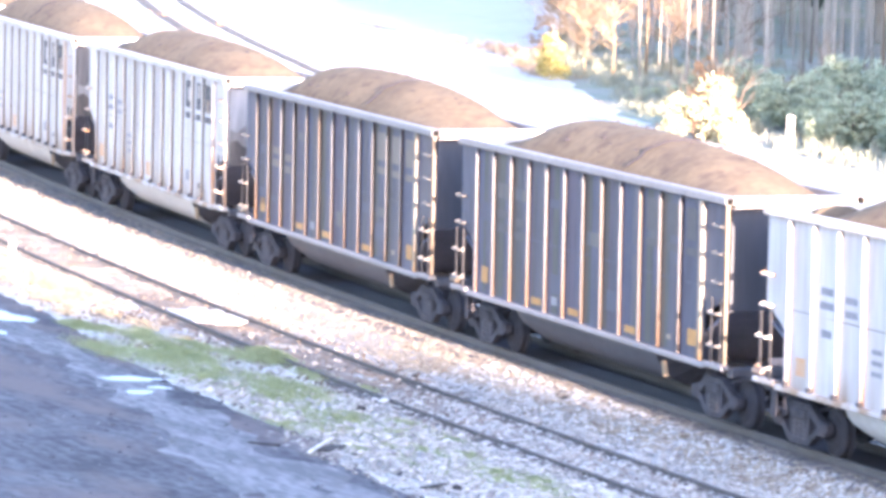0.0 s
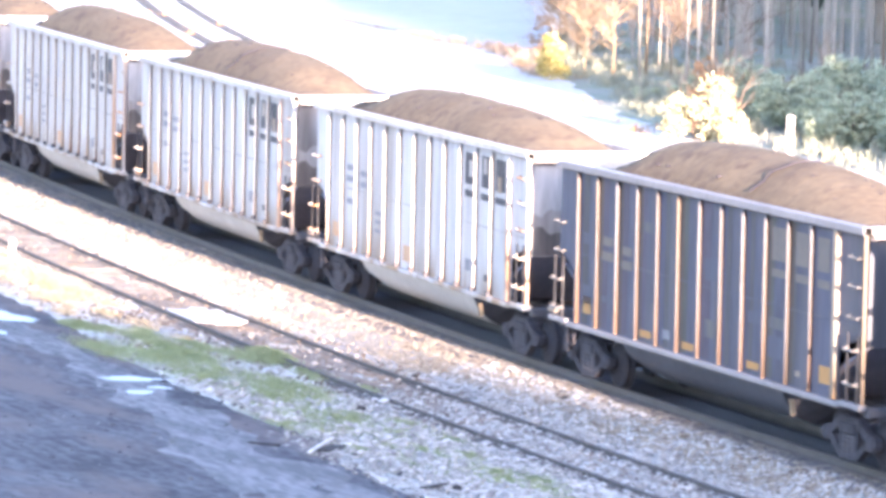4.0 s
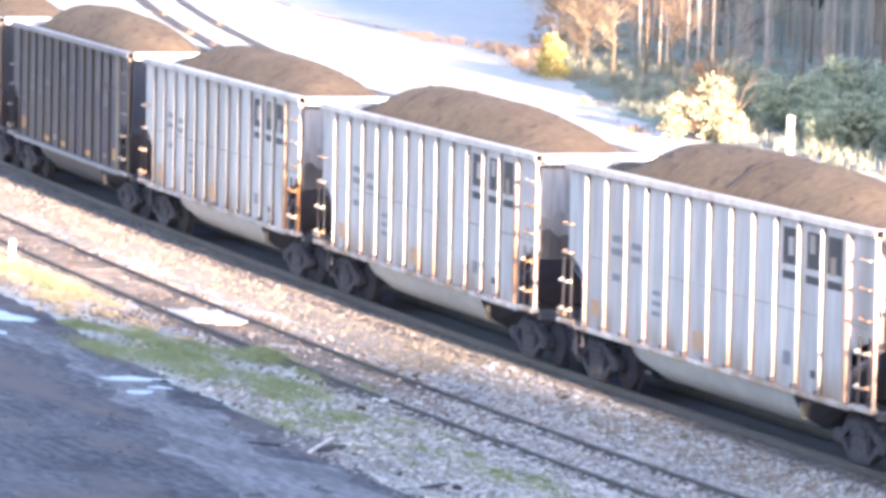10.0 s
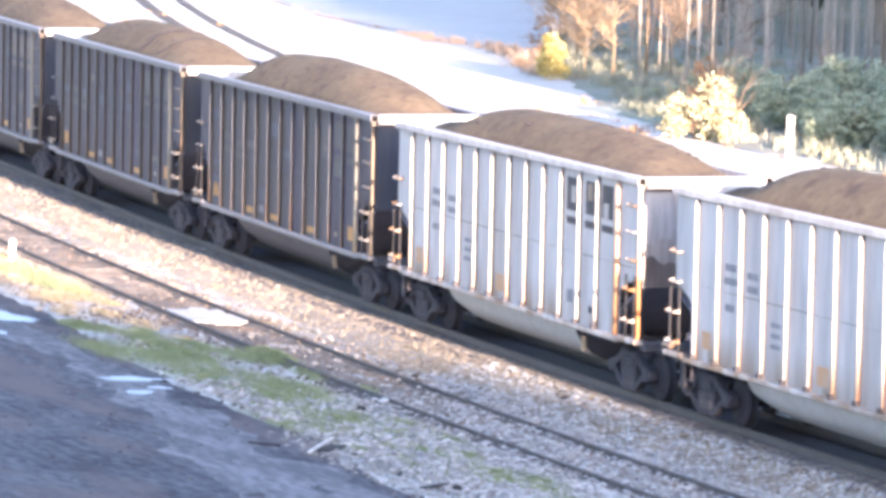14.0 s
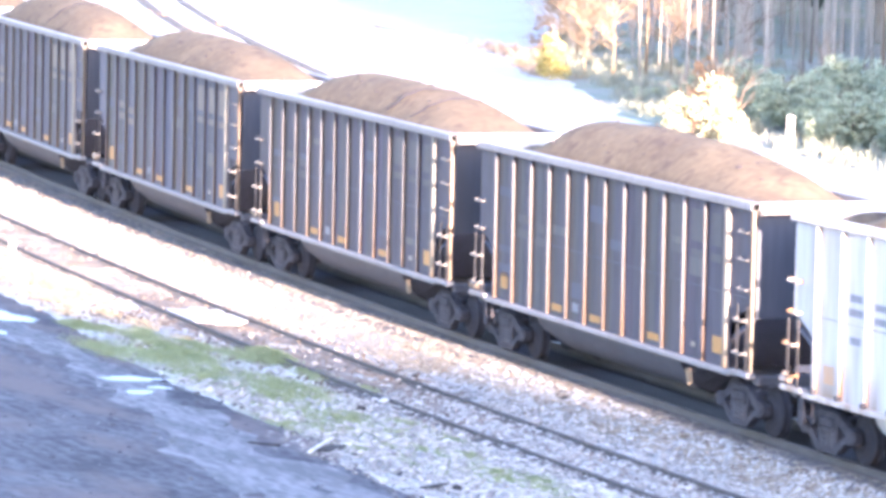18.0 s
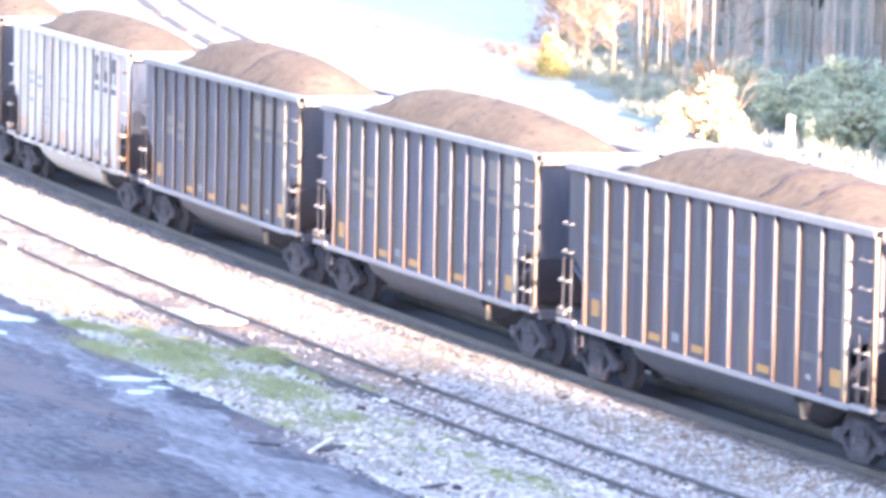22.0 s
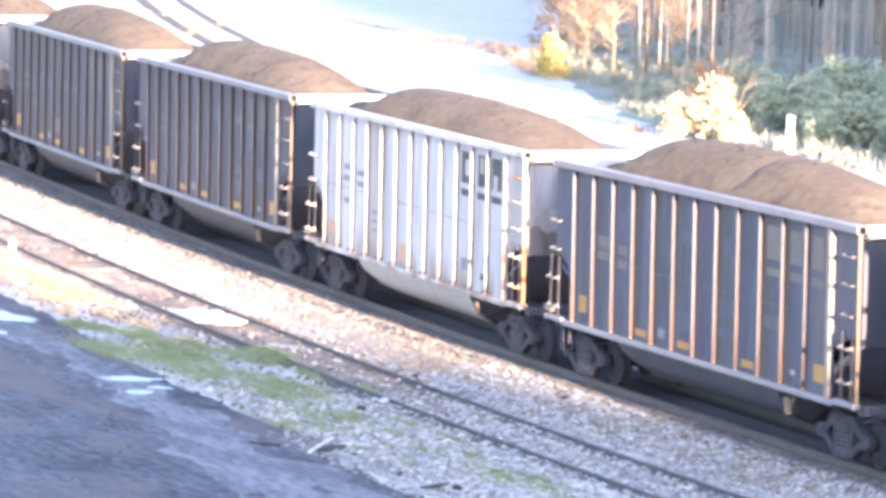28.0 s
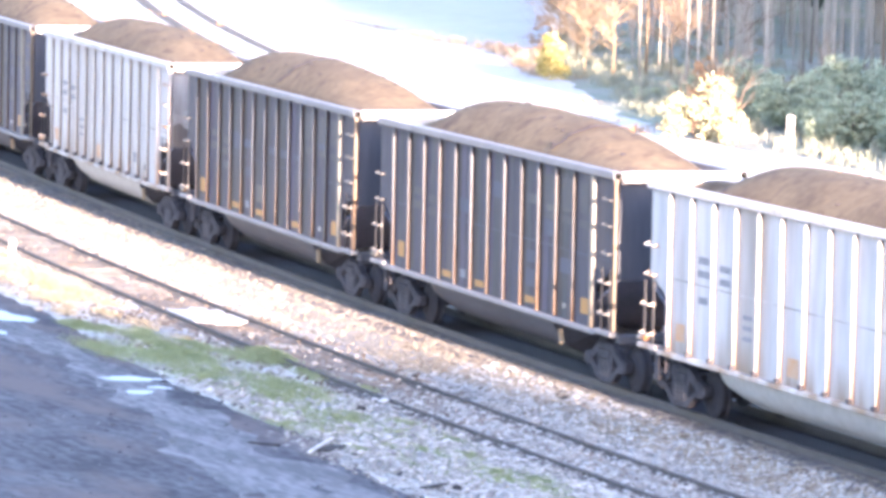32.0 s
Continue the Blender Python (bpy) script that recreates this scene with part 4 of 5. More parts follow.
for i, (paint, marks) in KINDS.items():
    w, sets = wagon(paint, marks, (WHITE + (" and dark emblem" if marks else "")) if paint == "white" else BROWN if paint == "brown" else DARK)
    heap, seams, spots = coal_mesh(i * 3.7, 0.76 + 0.08 * math.sin(i * 2.3), DIPS.get(i, ()))
    load = tagged(new("coal_load", heap), "heaped brown dusty coal filling a wagon", "coal", "coal loads of the train")
    for sm in seams:
        part("coal_seam", sm, load, None, "dark strip painting a shaded crease across the heap")
    big = 1.7 if paint == "white" else 1.0
    part("coal_spill", spill_mesh(i * 2.9, big), load, pose(-7.05 + 0.24 * big, -0.12 + 0.12 * math.sin(i * 1.7), 4.27), "low mound of coal behind the heap")
    for k, q in enumerate(spots):
        part("coal_lump", cached(("lump", k % 4), lambda: lump_mesh(k % 4)), load, pose(q[0], q[1], q[2] + 0.01, 0, 0, 67 * k), "large dark lump of coal")
    TRAIN.append((i, w, load, sets))

# ================= motion of the train =================
def run(t):
    """Metres along the line of the first dark wagon's middle."""
    return 6.32028342e-07 * t ** 5 - 4.45986494e-05 * t ** 4 + 1.04630115e-03 * t ** 3 - 1.40096622e-02 * t ** 2 + 5.56633337 * t - 17.0130408


def wagon_pose(s):
    a, b = on_line(s - 5.5), on_line(s + 5.5)
    d, m = b - a, (a + b) / 2
    return pose(m.x, m.y, 0, 0, 0, math.degrees(math.atan2(d.y, d.x)))


def motions():
    times = list(range(33))
    spins = [i / 10 for i in range(321)]
    for i, w, load, sets in TRAIN:
        rows = [(t, wagon_pose(run(t) - i * PITCH)) for t in times]
        walk(w, rows)
        walk(load, rows)
        for k, ws in enumerate(sets):
            x = ws.location.x
            walk(ws, [(t, pose(x, 0, 0.475, 0, math.degrees((run(t) - run(0)) / 0.475) + 40 * k)) for t in spins])


# ================= sleepers =================
tie = box_mesh("sleeper", -0.11, 0.11, -1.3, 1.3, -0.10, 0.0, M["tie"], 0.012)
for i in range(172):
    s = -84 + i * 0.54
    p = on_line(s, random.uniform(-0.03, 0.03), -0.176)
    part("sleeper", tie, main_track, pose(p.x, p.y, p.z, 0, 0, math.degrees(heading(s)) + random.uniform(-1, 1)))
for i in range(95):
    s = -74 + i * 0.56
    p = on_line(s, -4.5 + random.uniform(-0.08, 0.08), -0.364 + random.uniform(-0.012, 0.006) - max(0, (s + 38) * 0.004))
    part("sleeper", tie, siding, pose(p.x, p.y, p.z, random.uniform(-0.6, 0.6), 0, math.degrees(heading(s)) + random.uniform(-2.5, 2.5)))


# ================= loose stones =================
def stones(name, label, boxes, material, seed):
    """Crushed stone in boxes of (s0, s1, l0, l1, count, smallest, largest, ground height by l)."""
    rng = np.random.default_rng(seed)
    base = np.array([(1, 0, 0), (-1, 0, 0), (0, 1, 0), (0, -1, 0), (0, 0, 1), (0, 0, -0.6), (0.6, 0.6, 0.5), (-0.6, -0.55, 0.5)])
    tri = np.array([(0, 2, 6), (2, 4, 6), (4, 0, 6), (2, 1, 4), (1, 3, 7), (3, 4, 7), (4, 1, 7), (3, 0, 4), (2, 0, 5), (1, 2, 5), (3, 1, 5), (0, 3, 5)])
    VV, FF, k = [], [], 0
    for s0, s1, l0, l1, cnt, a, b, prof in boxes:
        S, Ls = rng.uniform(s0, s1, cnt), rng.uniform(l0, l1, cnt)
        R = a + (b - a) * rng.random(cnt) ** 2.0
        th = np.interp(S, _S, _TH)
        X, Y = np.interp(S, _S, _X) - np.sin(th) * Ls, np.interp(S, _S, _Y) + np.cos(th) * Ls
        Z = np.interp(Ls, [q[0] for q in prof], [q[1] for q in prof])
        ang = rng.uniform(0, 6.28, cnt)
        sc = rng.uniform(0.6, 1.25, (cnt, 3)) * R[:, None]
        v = base[None] * sc[:, None, :] * rng.uniform(0.75, 1.2, (cnt, len(base), 1))
        c, s_ = np.cos(ang)[:, None], np.sin(ang)[:, None]
        v[..., 2] *= 0.5
        w = np.stack([v[..., 0] * c - v[..., 1] * s_ + X[:, None], v[..., 0] * s_ + v[..., 1] * c + Y[:, None], v[..., 2] + Z[:, None] + R[:, None] * 0.05], -1)
        VV.append(w.reshape(-1, 3))
        FF.append((tri[None] + (np.arange(cnt) * len(base))[:, None, None] + k).reshape(-1, 3))
        k += cnt * len(base)
    return tagged(new(name, quads_mesh(name, np.concatenate(VV), np.concatenate(FF), material)), label, "gravel", kind="stuff")


BED = [(-3.1, -0.45), (-2.6, -0.36), (-2.0, -0.22), (-1.3, -0.19), (0, -0.19), (2, -0.2)]
YARD = [(-10.0, -0.385), (-8.6, -0.385), (-7.6, -0.38), (-5.6, -0.38), (-2.8, -0.378), (-2.2, -0.38)]
stones("ballast_stones", "loose grey and brown crushed stones on the track bed", [(-85, 4, -3.0, -0.85, 15000, 0.02, 0.065, BED), (-40, 4, -1.35, -0.9, 900, 0.03, 0.06, BED), (-26, 5, -3.1, -1.2, 4500, 0.035, 0.085, BED)], M["stone_mix"], 3)
stones("siding_stones", "brown and grey stones in the dirt of the siding", [(-80, -30, -7.4, -2.9, 4200, 0.025, 0.09, YARD), (-34, -14, -6.4, -2.95, 2600, 0.02, 0.08, YARD), (-52, -27, -7.7, -5.3, 3200, 0.02, 0.07, YARD)], M["stone_brown"], 6)
# Paler stones lighten the near, shaded end of the bed by colour.
stones("fresh_ballast", "pale grey crushed stone that lightens the shaded track bed", [(-22, 5, -3.05, -1.25, 3200, 0.045, 0.10, BED), (-16, 5, -5.4, -2.9, 1500, 0.045, 0.10, YARD)], M["stone_lifted"], 7)
stones("yard_gravel", "scattered grey gravel between siding and road", [(-20, 4, -6.6, -2.9, 3600, 0.02, 0.08, YARD), (-19, 4, -6.6, -2.7, 4200, 0.03, 0.11, YARD), (-30, 4, -6.6, -2.7, 900, 0.03, 0.10, YARD), (-32, 3, -7.6, -6.0, 2400, 0.02, 0.09, YARD), (-22, 3, -8.4, -6.0, 5500, 0.03, 0.12, YARD), (-26, 3, -6.4, -3.0, 160, 0.05, 0.11, YARD), (-24, 3, -8.3, -6.2, 240, 0.05, 0.12, YARD), (-14, 3, -9.3, -7.8, 1500, 0.02, 0.09, YARD)], M["stone_pale"], 4)
stones("road_grit", "small stones and grit on the wet road edge", [(-42, 2, -21.0, -8.0, 3200, 0.025, 0.085, [(-14, -0.39), (-8, -0.385)])], M["grit"], 5)


def rock_mesh(seed, material):
    bm = bmesh.new()
    bmesh.ops.create_icosphere(bm, subdivisions=2, radius=1)
    for v in bm.verts:
        v.co *= 1 + 0.35 * noise.noise(v.co * 1.3 + Vector((seed, 0, 0)))
        v.co.z = max(v.co.z, -0.35) * 0.7
    return mesh_of(bm, "rock", material)


for s, l, r, key, lab in ((-19.9, -8.3, 0.17, "concrete", "pale broken rock at the road edge"), (-17.6, -5.35, 0.23, "concrete", "pale rock beside the sunken siding"), (-17.1, -4.75, 0.13, "concrete", "pale rock beside the sunken siding"), (-16.6, -6.2, 0.18, "old_wood", "dark lump of coal on the gravel"),
                          (-16.3, -1.95, 0.15, "old_wood", "dark lump of coal on the ballast"), (-12.6, -5.6, 0.14, "concrete", "pale rock beside the sunken siding"), (-21.4, -3.35, 0.13, "old_wood", "dark lump of coal on the gravel"), (-44.3, -2.5, 0.16, "stone_mix", "grey rock on the ballast shoulder"),
                          (-9.6, -6.1, 0.13, "concrete", "pale rock on the gravel"), (-34.5, -8.0, 0.15, "stone_mix", "grey rock at the road edge"), (-6.2, -8.2, 0.16, "old_wood", "dark lump of coal on the gravel")):
    p = on_line(s, l, float(np.interp(l, [q[0] for q in YARD], [q[1] for q in YARD])) + 0.03 if l < -2.2 else -0.19)
    ob = tagged(new("rock", rock_mesh(s, M[key])), lab, "rock")
    ob.matrix_world = pose(p.x, p.y, p.z, 0, 0, s * 40) @ Matrix.Diagonal((r * 0.62, r * 0.5, r * 0.5, 1))


# ================= grass =================
def blades(name, label, patches, material, seed, kind="stuff"):
    """Patches of (x, y, rx, ry, count, height, z): narrow bent blades."""
    rng = np.random.default_rng(seed)
    VV, FF, k = [], [], 0
    for x, y, rx, ry, cnt, h, z in patches:
        a, r = rng.uniform(0, 6.283, cnt), np.minimum(np.abs(rng.normal(0, 0.55, cnt)), 1.6)
        px, py = x + rx * r * np.cos(a), y + ry * r * np.sin(a)
        H = h * rng.uniform(0.4, 1.15, cnt) * np.maximum(1.1 - 0.6 * r, 0.35)
        d = rng.uniform(0, 6.283, cnt)
        w = H * 0.05 + 0.007
        lean = rng.uniform(0.1, 0.7, cnt) * H
        ux, uy = np.cos(d), np.sin(d)
        P = np.zeros((cnt, 5, 3))
        P[:, 0] = np.stack([px - uy * w, py + ux * w, np.full(cnt, z)], -1)
        P[:, 1] = np.stack([px + uy * w, py - ux * w, np.full(cnt, z)], -1)
        P[:, 2] = np.stack([px + uy * w * 0.7 + ux * lean * 0.35, py - ux * w * 0.7 + uy * lean * 0.35, z + H * 0.6], -1)
        P[:, 3] = np.stack([px - uy * w * 0.7 + ux * lean * 0.35, py + ux * w * 0.7 + uy * lean * 0.35, z + H * 0.6], -1)
        P[:, 4] = np.stack([px + ux * lean, py + uy * lean, z + H], -1)
        VV.append(P.reshape(-1, 3))
        f = np.array([(0, 1, 2), (0, 2, 3), (3, 2, 4)])
        FF.append((f[None] + (np.arange(cnt) * 5)[:, None, None] + k).reshape(-1, 3))
        k += cnt * 5
    return tagged(new(name, quads_mesh(name, np.concatenate(VV), np.concatenate(FF), material)), label, "grass", kind=kind)


green = []
for s, l, rs, rl, n_, h in ((-24.5, -7.4, 4.5, 0.9, 5200, 0.13), (-25.2, -5.6, 1.6, 0.45, 1500, 0.26), (-21.0, -6.4, 4.5, 0.8, 3600, 0.12), (-17.5, -7.0, 4.0, 0.9, 3000, 0.10), (-29.5, -7.2, 2.4, 0.6, 1800, 0.13), (-31.5, -7.6, 1.5, 0.4, 1200, 0.16),
                            (-6.6, -6.6, 3.0, 0.8, 3400, 0.10), (-10.8, -6.3, 3.2, 0.7, 2400, 0.08), (-14.5, -6.6, 3.0, 0.8, 2200, 0.09), (-16.0, -7.5, 3.2, 0.5, 2400, 0.09), (-20.0, -7.3, 3.2, 0.6, 2200, 0.11), (-25.0, -7.0, 3.0, 0.5, 1800, 0.16), (-11.5, -7.2, 4.5, 0.8, 1900, 0.09), (-22.0, -5.2, 2.0, 0.4, 700, 0.12), (-43.0, -6.2, 5.5, 0.7, 1500, 0.16), (-38.0, -5.9, 3.0, 0.4, 500, 0.13), (-14.5, -8.0, 2.5, 0.5, 800, 0.1)):
    p = on_line(s, l)
    for _ in range(5):
        q = on_line(s + random.gauss(0, 0.55) * rs, l + random.gauss(0, 0.5) * rl)
        green.append((q.x, q.y, rs * 0.7, rl * 0.85, int(n_ * 0.7), h * random.uniform(0.55, 0.95), float(np.interp(l, [q_[0] for q_ in YARD], [q_[1] for q_ in YARD])) - 0.02))
blades("verge_grass", "thin green grass among the gravel", green, M["grass"], 11)
tan = []
for s, l, rs, rl, n_ in ((-46, -6.4, 5.0, 0.8, 900), (-41, -6.7, 4.0, 0.7, 900), (-37, -6.3, 3.0, 0.6, 700), (-33.5, -6.9, 2.4, 0.5, 500), (-49, -5.9, 4.0, 0.5, 600), (-30, -6.2, 2.5, 0.4, 300)):
    for _ in range(4):
        q = on_line(s + random.gauss(0, 0.5) * rs, l + random.gauss(0, 0.5) * rl)
        tan.append((q.x, q.y, rs * 0.6, rl * 0.8, n_, random.uniform(0.07, 0.13), -0.40))
blades("tan_grass", "short dry tan grass beside the siding", tan, M["straw_pale"], 13)
dry = []
for i in range(170):
    x = -172 + random.random() * 114
    if (-110 < x < -86 and random.random() < 0.95) or (x > -80 and random.random() < 0.55):
        continue
    p = Vector((x, float(np.interp(x, [q[0] for q in WOOD_EDGE], [q[1] for q in WOOD_EDGE])) - 1.3 + abs(random.gauss(0, 0.8)), 0))
    dry.append((p.x, p.y, 0.5 + random.random() * 0.6, 0.5 + random.random() * 0.5, 34 if x < -84 else 20, (0.14 + random.random() * 0.26) * (1.0 if x < -84 else 0.6), GROUND - 0.03))
shore = []
SHORE = [(-185, 50.2), (-163, 47.0), (-154.4, 45.9), (-146.6, 45.2), (-139.4, 44.3), (-134, 43.8), (-129, 44.2), (-122.7, 42.6), (-114.8, 40.1), (-111, 38.9)]
for i in range(170):
    x = random.uniform(-176, -111)
    y = float(np.interp(x, [q[0] for q in SHORE], [q[1] for q in SHORE])) + random.gauss(0, 0.35)
    shore.append((x, y, 0.9, 0.5, 34, random.uniform(0.16, 0.30) * (0.5 if x < -140 else 1.0) + (0.14 if x > -138 else 0.0), GROUND - 0.02))
blades("shore_grass", "pale pinkish reeds and grass along the pond", shore, M["straw_pink"], 16)
for i in range(260):
    s, l = -165 + random.random() * 125, 6 + random.random() * 20
    p = on_line(s, l)
    dry.append((p.x, p.y, 0.7, 0.7, 22, 0.12 + random.random() * 0.14, GROUND - 0.02))
blades("dry_grass", "dry golden grass along the edge of the wood", dry, M["straw"], 12)

# ================= puddles and litter on the road edge =================
def puddle(x, y, rx, ry, rot, seed, z):
    V = []
    for k in range(36):
        a = 2 * math.pi * k / 36
        r = 1 + 0.5 * noise.noise((math.cos(a) * 1.5, math.sin(a) * 1.5, seed)) + 0.3 * noise.noise((math.cos(a) * 4, math.sin(a) * 4, seed))
        V.append((rx * r * math.cos(a), ry * r * math.sin(a), 0))
    ob = tagged(new("puddle", raw_mesh("puddle", V, [tuple(range(36))], M["ice"])), "shallow puddle with milky bluish ice", "puddle", "puddles by the road")
    ob.matrix_world = pose(x, y, z, 0, 0, rot)


for x, y, rx, ry, rot, sd in ((-34.3, -8.05, 2.0, 0.42, 8, 1), (-22.35, -8.85, 0.62, 0.36, 60, 2), (-20.3, -9.35, 0.30, 0.32, 60, 3), (-31.0, -9.0, 0.5, 0.14, 0, 4), (-20.9, -8.75, 0.25, 0.2, 40, 9)):
    puddle(x, y, rx, ry, rot, sd, -0.350)


def timber(name, a, b, w, h, m, label):
    a, b = Vector(a), Vector(b)
    L_ = (b - a).length
    bm = bmesh.new()
    add_box(bm, -L_ / 2, L_ / 2, -w / 2, w / 2, 0, h, 0.015)
    ob = tagged(new(name, mesh_of(bm, name, M[m])), label, "timber")
    d = b - a
    ob.matrix_world = pose(*((a + b) / 2), 0, 0, math.degrees(math.atan2(d.y, d.x)))
    return ob


timber("loose_timber", (-11.0, -9.22, -0.345), (-12.75, -8.08, -0.345), 0.065, 0.055, "plank", "bleached loose timber lying by the road edge")
timber("rotten_timber", (-12.8, -9.75, -0.375), (-12.3, -9.3, -0.375), 0.10, 0.04, "old_wood", "black rotten timber lying in the mud")
# Flat dark slab paints the shadow beside and under the loose timber.
timber("rotten_timber", (-11.45, -8.80, -0.375), (-12.1, -8.20, -0.375), 0.34, 0.03, "old_wood", "dark slab painting the shadow under the loose timber")
timber("rotten_timber", (-6.4, -8.8, -0.375), (-6.8, -8.2, -0.375), 0.12, 0.05, "old_wood", "black rotten timber lying on the gravel")

# pale sand patch between the siding rails
slab = bmesh.new()
out = []
for k in range(40):
    a = 2 * math.pi * k / 40
    r = 1 + 0.35 * noise.noise((math.cos(a) * 2, math.sin(a) * 2, 1)) + 0.30 * noise.noise((math.cos(a) * 6, math.sin(a) * 6, 4))
    out.append((1.55 * r * math.cos(a), max(-0.64, min(0.64, 0.72 * r * math.sin(a)))))
add_prism(slab, out, 2, -0.02, 0.018)
p = on_line(-32.6, -4.5, -0.345)
tagged(new("concrete_slab", mesh_of(slab, "concrete_slab", M["concrete"])), "pale worn concrete slab between the siding rails", "slab").matrix_world = pose(p.x, p.y, p.z, 0, 0, math.degrees(heading(-32.6)))


def marker_post(x, y, z, r, h, label, m="paint_post"):
    bm = bmesh.new()
    add_tube(bm, [(0, 0, 0), (0, 0, h - 0.05), (0, 0, h)], [r, r * 0.95, r * 0.75], 8)
    ob = tagged(new("marker_post", mesh_of(bm, "marker_post", M[m])), label, "post")
    ob.matrix_world = pose(x, y, z)


marker_post(-73.1, 31.07, GROUND - 0.05, 0.13, 1.50, "white painted post in the dry grass")
marker_post(-72.2, 31.9, GROUND - 0.05, 0.07, 0.42, "short weathered stump in the dry grass", "straw")
marker_post(-45.97, -3.95, -0.40, 0.09, 0.55, "short white marker post beside the siding rail")


# ================= trees and shrubs =================
def limb(bm, p, d, length, r, depth, rng, up=0.25, tip=0.4, seg=5):
    pts, rs, q = [p], [r], Vector(p)
    d = d.normalized()
    kids = []
    for k in range(4):
        d = (d + Vector((rng.uniform(-0.2, 0.2), rng.uniform(-0.2, 0.2), rng.uniform(-0.1, 0.2) * up * 3))).normalized()
        q = q + d * length / 4
        pts.append(q.copy())
        rs.append(r * (1 - (1 - tip) * (k + 1) / 4))
        kids.append((q.copy(), d.copy(), rs[-1]))
    add_tube(bm, pts, rs, seg if r > 0.03 else 3, cap=False)
    if depth:
        for q, d, rr in kids:
            for _ in range(2):
                side = Vector((rng.uniform(-1, 1), rng.uniform(-1, 1), rng.uniform(-0.2, 0.9))).normalized()
                limb(bm, q, d * 0.6 + side, length * rng.uniform(0.4, 0.65), rr * 0.62, depth - 1, rng, up, tip, 4)


def tree_meshes(seed, height, r, first, nlimb, depth, bark, lean=0.02):
    rng = random.Random(seed)
    bm = bmesh.new()
    pts, rs = [], []
    for k in range(9):
        f = k / 8
        pts.append((lean * height * f + 0.12 * noise.noise((seed, f * 3, 0)) * f * 3, 0.12 * noise.noise((seed, f * 3, 5)) * f * 3, f * height))
        rs.append(r * (1.25 if k == 0 else 1 - 0.75 * f))
    add_tube(bm, pts, rs, 8)
    trunk = mesh_of(bm, "trunk", M[bark], True)
    bm = bmesh.new()
    for i in range(nlimb):
        f = first + (0.97 - first) * i / max(1, nlimb - 1)
        k = min(7, int(f * 8))
        p = Vector(pts[k]).lerp(Vector(pts[k + 1]), f * 8 - k)
        a = rng.uniform(0, 6.28)
        limb(bm, p, Vector((math.cos(a), math.sin(a), rng.uniform(0.2, 0.8))), max(height * rng.uniform(0.12, 0.22), rng.uniform(1.0, 1.7)) * (1.2 - 0.6 * f), max(r * 0.32 * (1.1 - f), 0.03), depth, rng)
    return trunk, mesh_of(bm, "crown", M["bark_pale" if bark == "bark_pale" else "twig"])


def plant_tree(name, meshes, m, label, group):
    root = tagged(empty(name, m), label, "tree", group)
    part("trunk", meshes[0], root)
    part("crown", meshes[1], root)
    return root


protos = [tree_meshes(21 + k, 15 + 2 * (k % 3), 0.042 + 0.011 * k, 0.10 + 0.06 * (k % 3), 18, 1, "bark") for k in range(5)]
dusky = [tree_meshes(61 + k, 15 + k, 0.038 + 0.010 * k, 0.3, 14, 1, "bark_shaded") for k in range(3)]
pale = [tree_meshes(41 + k, 14 + k, 0.042 + 0.012 * k, 0.1, 16, 1, "bark_grey") for k in range(2)]
rng = random.Random(5)
made = 0
while made < 300:
    x, y = rng.uniform(-215, -62), rng.uniform(36, 130)
    line = -43.4 + 0.4285 * (78.3 - x)
    front = max(line + (5 if x > -150 else 1.5), 50 if x > -104 else 40)
    if not front < y < front + 48:
        continue
    made += 1
    sc = rng.uniform(0.75, 1.2)
    # Bark goes by bearing: paler mid-wood, darker at the right to paint its shade.
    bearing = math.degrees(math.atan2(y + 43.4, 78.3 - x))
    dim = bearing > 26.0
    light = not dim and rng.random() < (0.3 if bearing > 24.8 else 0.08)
    t = plant_tree("bare_tree", (pale if light else dusky if dim else protos)[rng.randrange(2 if light else 3 if dim else 5)], pose(x, y, GROUND - 0.1, 0, 0, rng.uniform(0, 360)), "bare pale-barked winter tree in the wood" if light else "bare tree with bark darkened for the wood's shaded side" if dim else "bare grey winter tree in the wood", "trees of the wood")
    t.scale = (sc, sc, sc)
EDGE = "trees at the wood's edge"
for k, (x, y, h, r, first, nl, lab) in enumerate(((-111.6, 42.0, 5.2, 0.10, 0.22, 26, "bare golden-lit tree with spreading twigs at the wood's edge"), (-113.5, 41.6, 4.4, 0.06, 0.15, 20, "slim golden-lit bare sapling at the wood's edge"), (-118.0, 43.2, 4.6, 0.07, 0.2, 22, "slim golden-lit bare sapling at the wood's edge"),
                                                  (-109.5, 43.6, 4.8, 0.06, 0.3, 22, "slim bare sapling with upright twigs at the wood's edge"), (-122.0, 45.0, 5.0, 0.08, 0.2, 22, "golden-lit bare tree at the wood's edge"), (-127.5, 46.6, 4.6, 0.07, 0.15, 20, "slim golden-lit bare sapling at the wood's edge"), (-132.0, 48.8, 4.5, 0.06, 0.15, 20, "slim golden-lit bare sapling at the wood's edge"))):
    plant_tree("bare_tree", tree_meshes(77 + k, h, r * 0.65, first, nl, 2, "bark_pale", 0.0), pose(x, y, GROUND - 0.05, 0, 0, 50 * k), lab, EDGE)
for k in range(2):
    sc = rng.uniform(0.55, 0.65)
    t = plant_tree("bare_tree", (protos + pale)[k % 7], pose(rng.uniform(-114, -103), rng.uniform(45.4, 48.2), GROUND - 0.1, 0, 0, rng.uniform(0, 360)), "slim bare winter tree near the wood's edge", EDGE)
    t.scale = (sc, sc, sc)
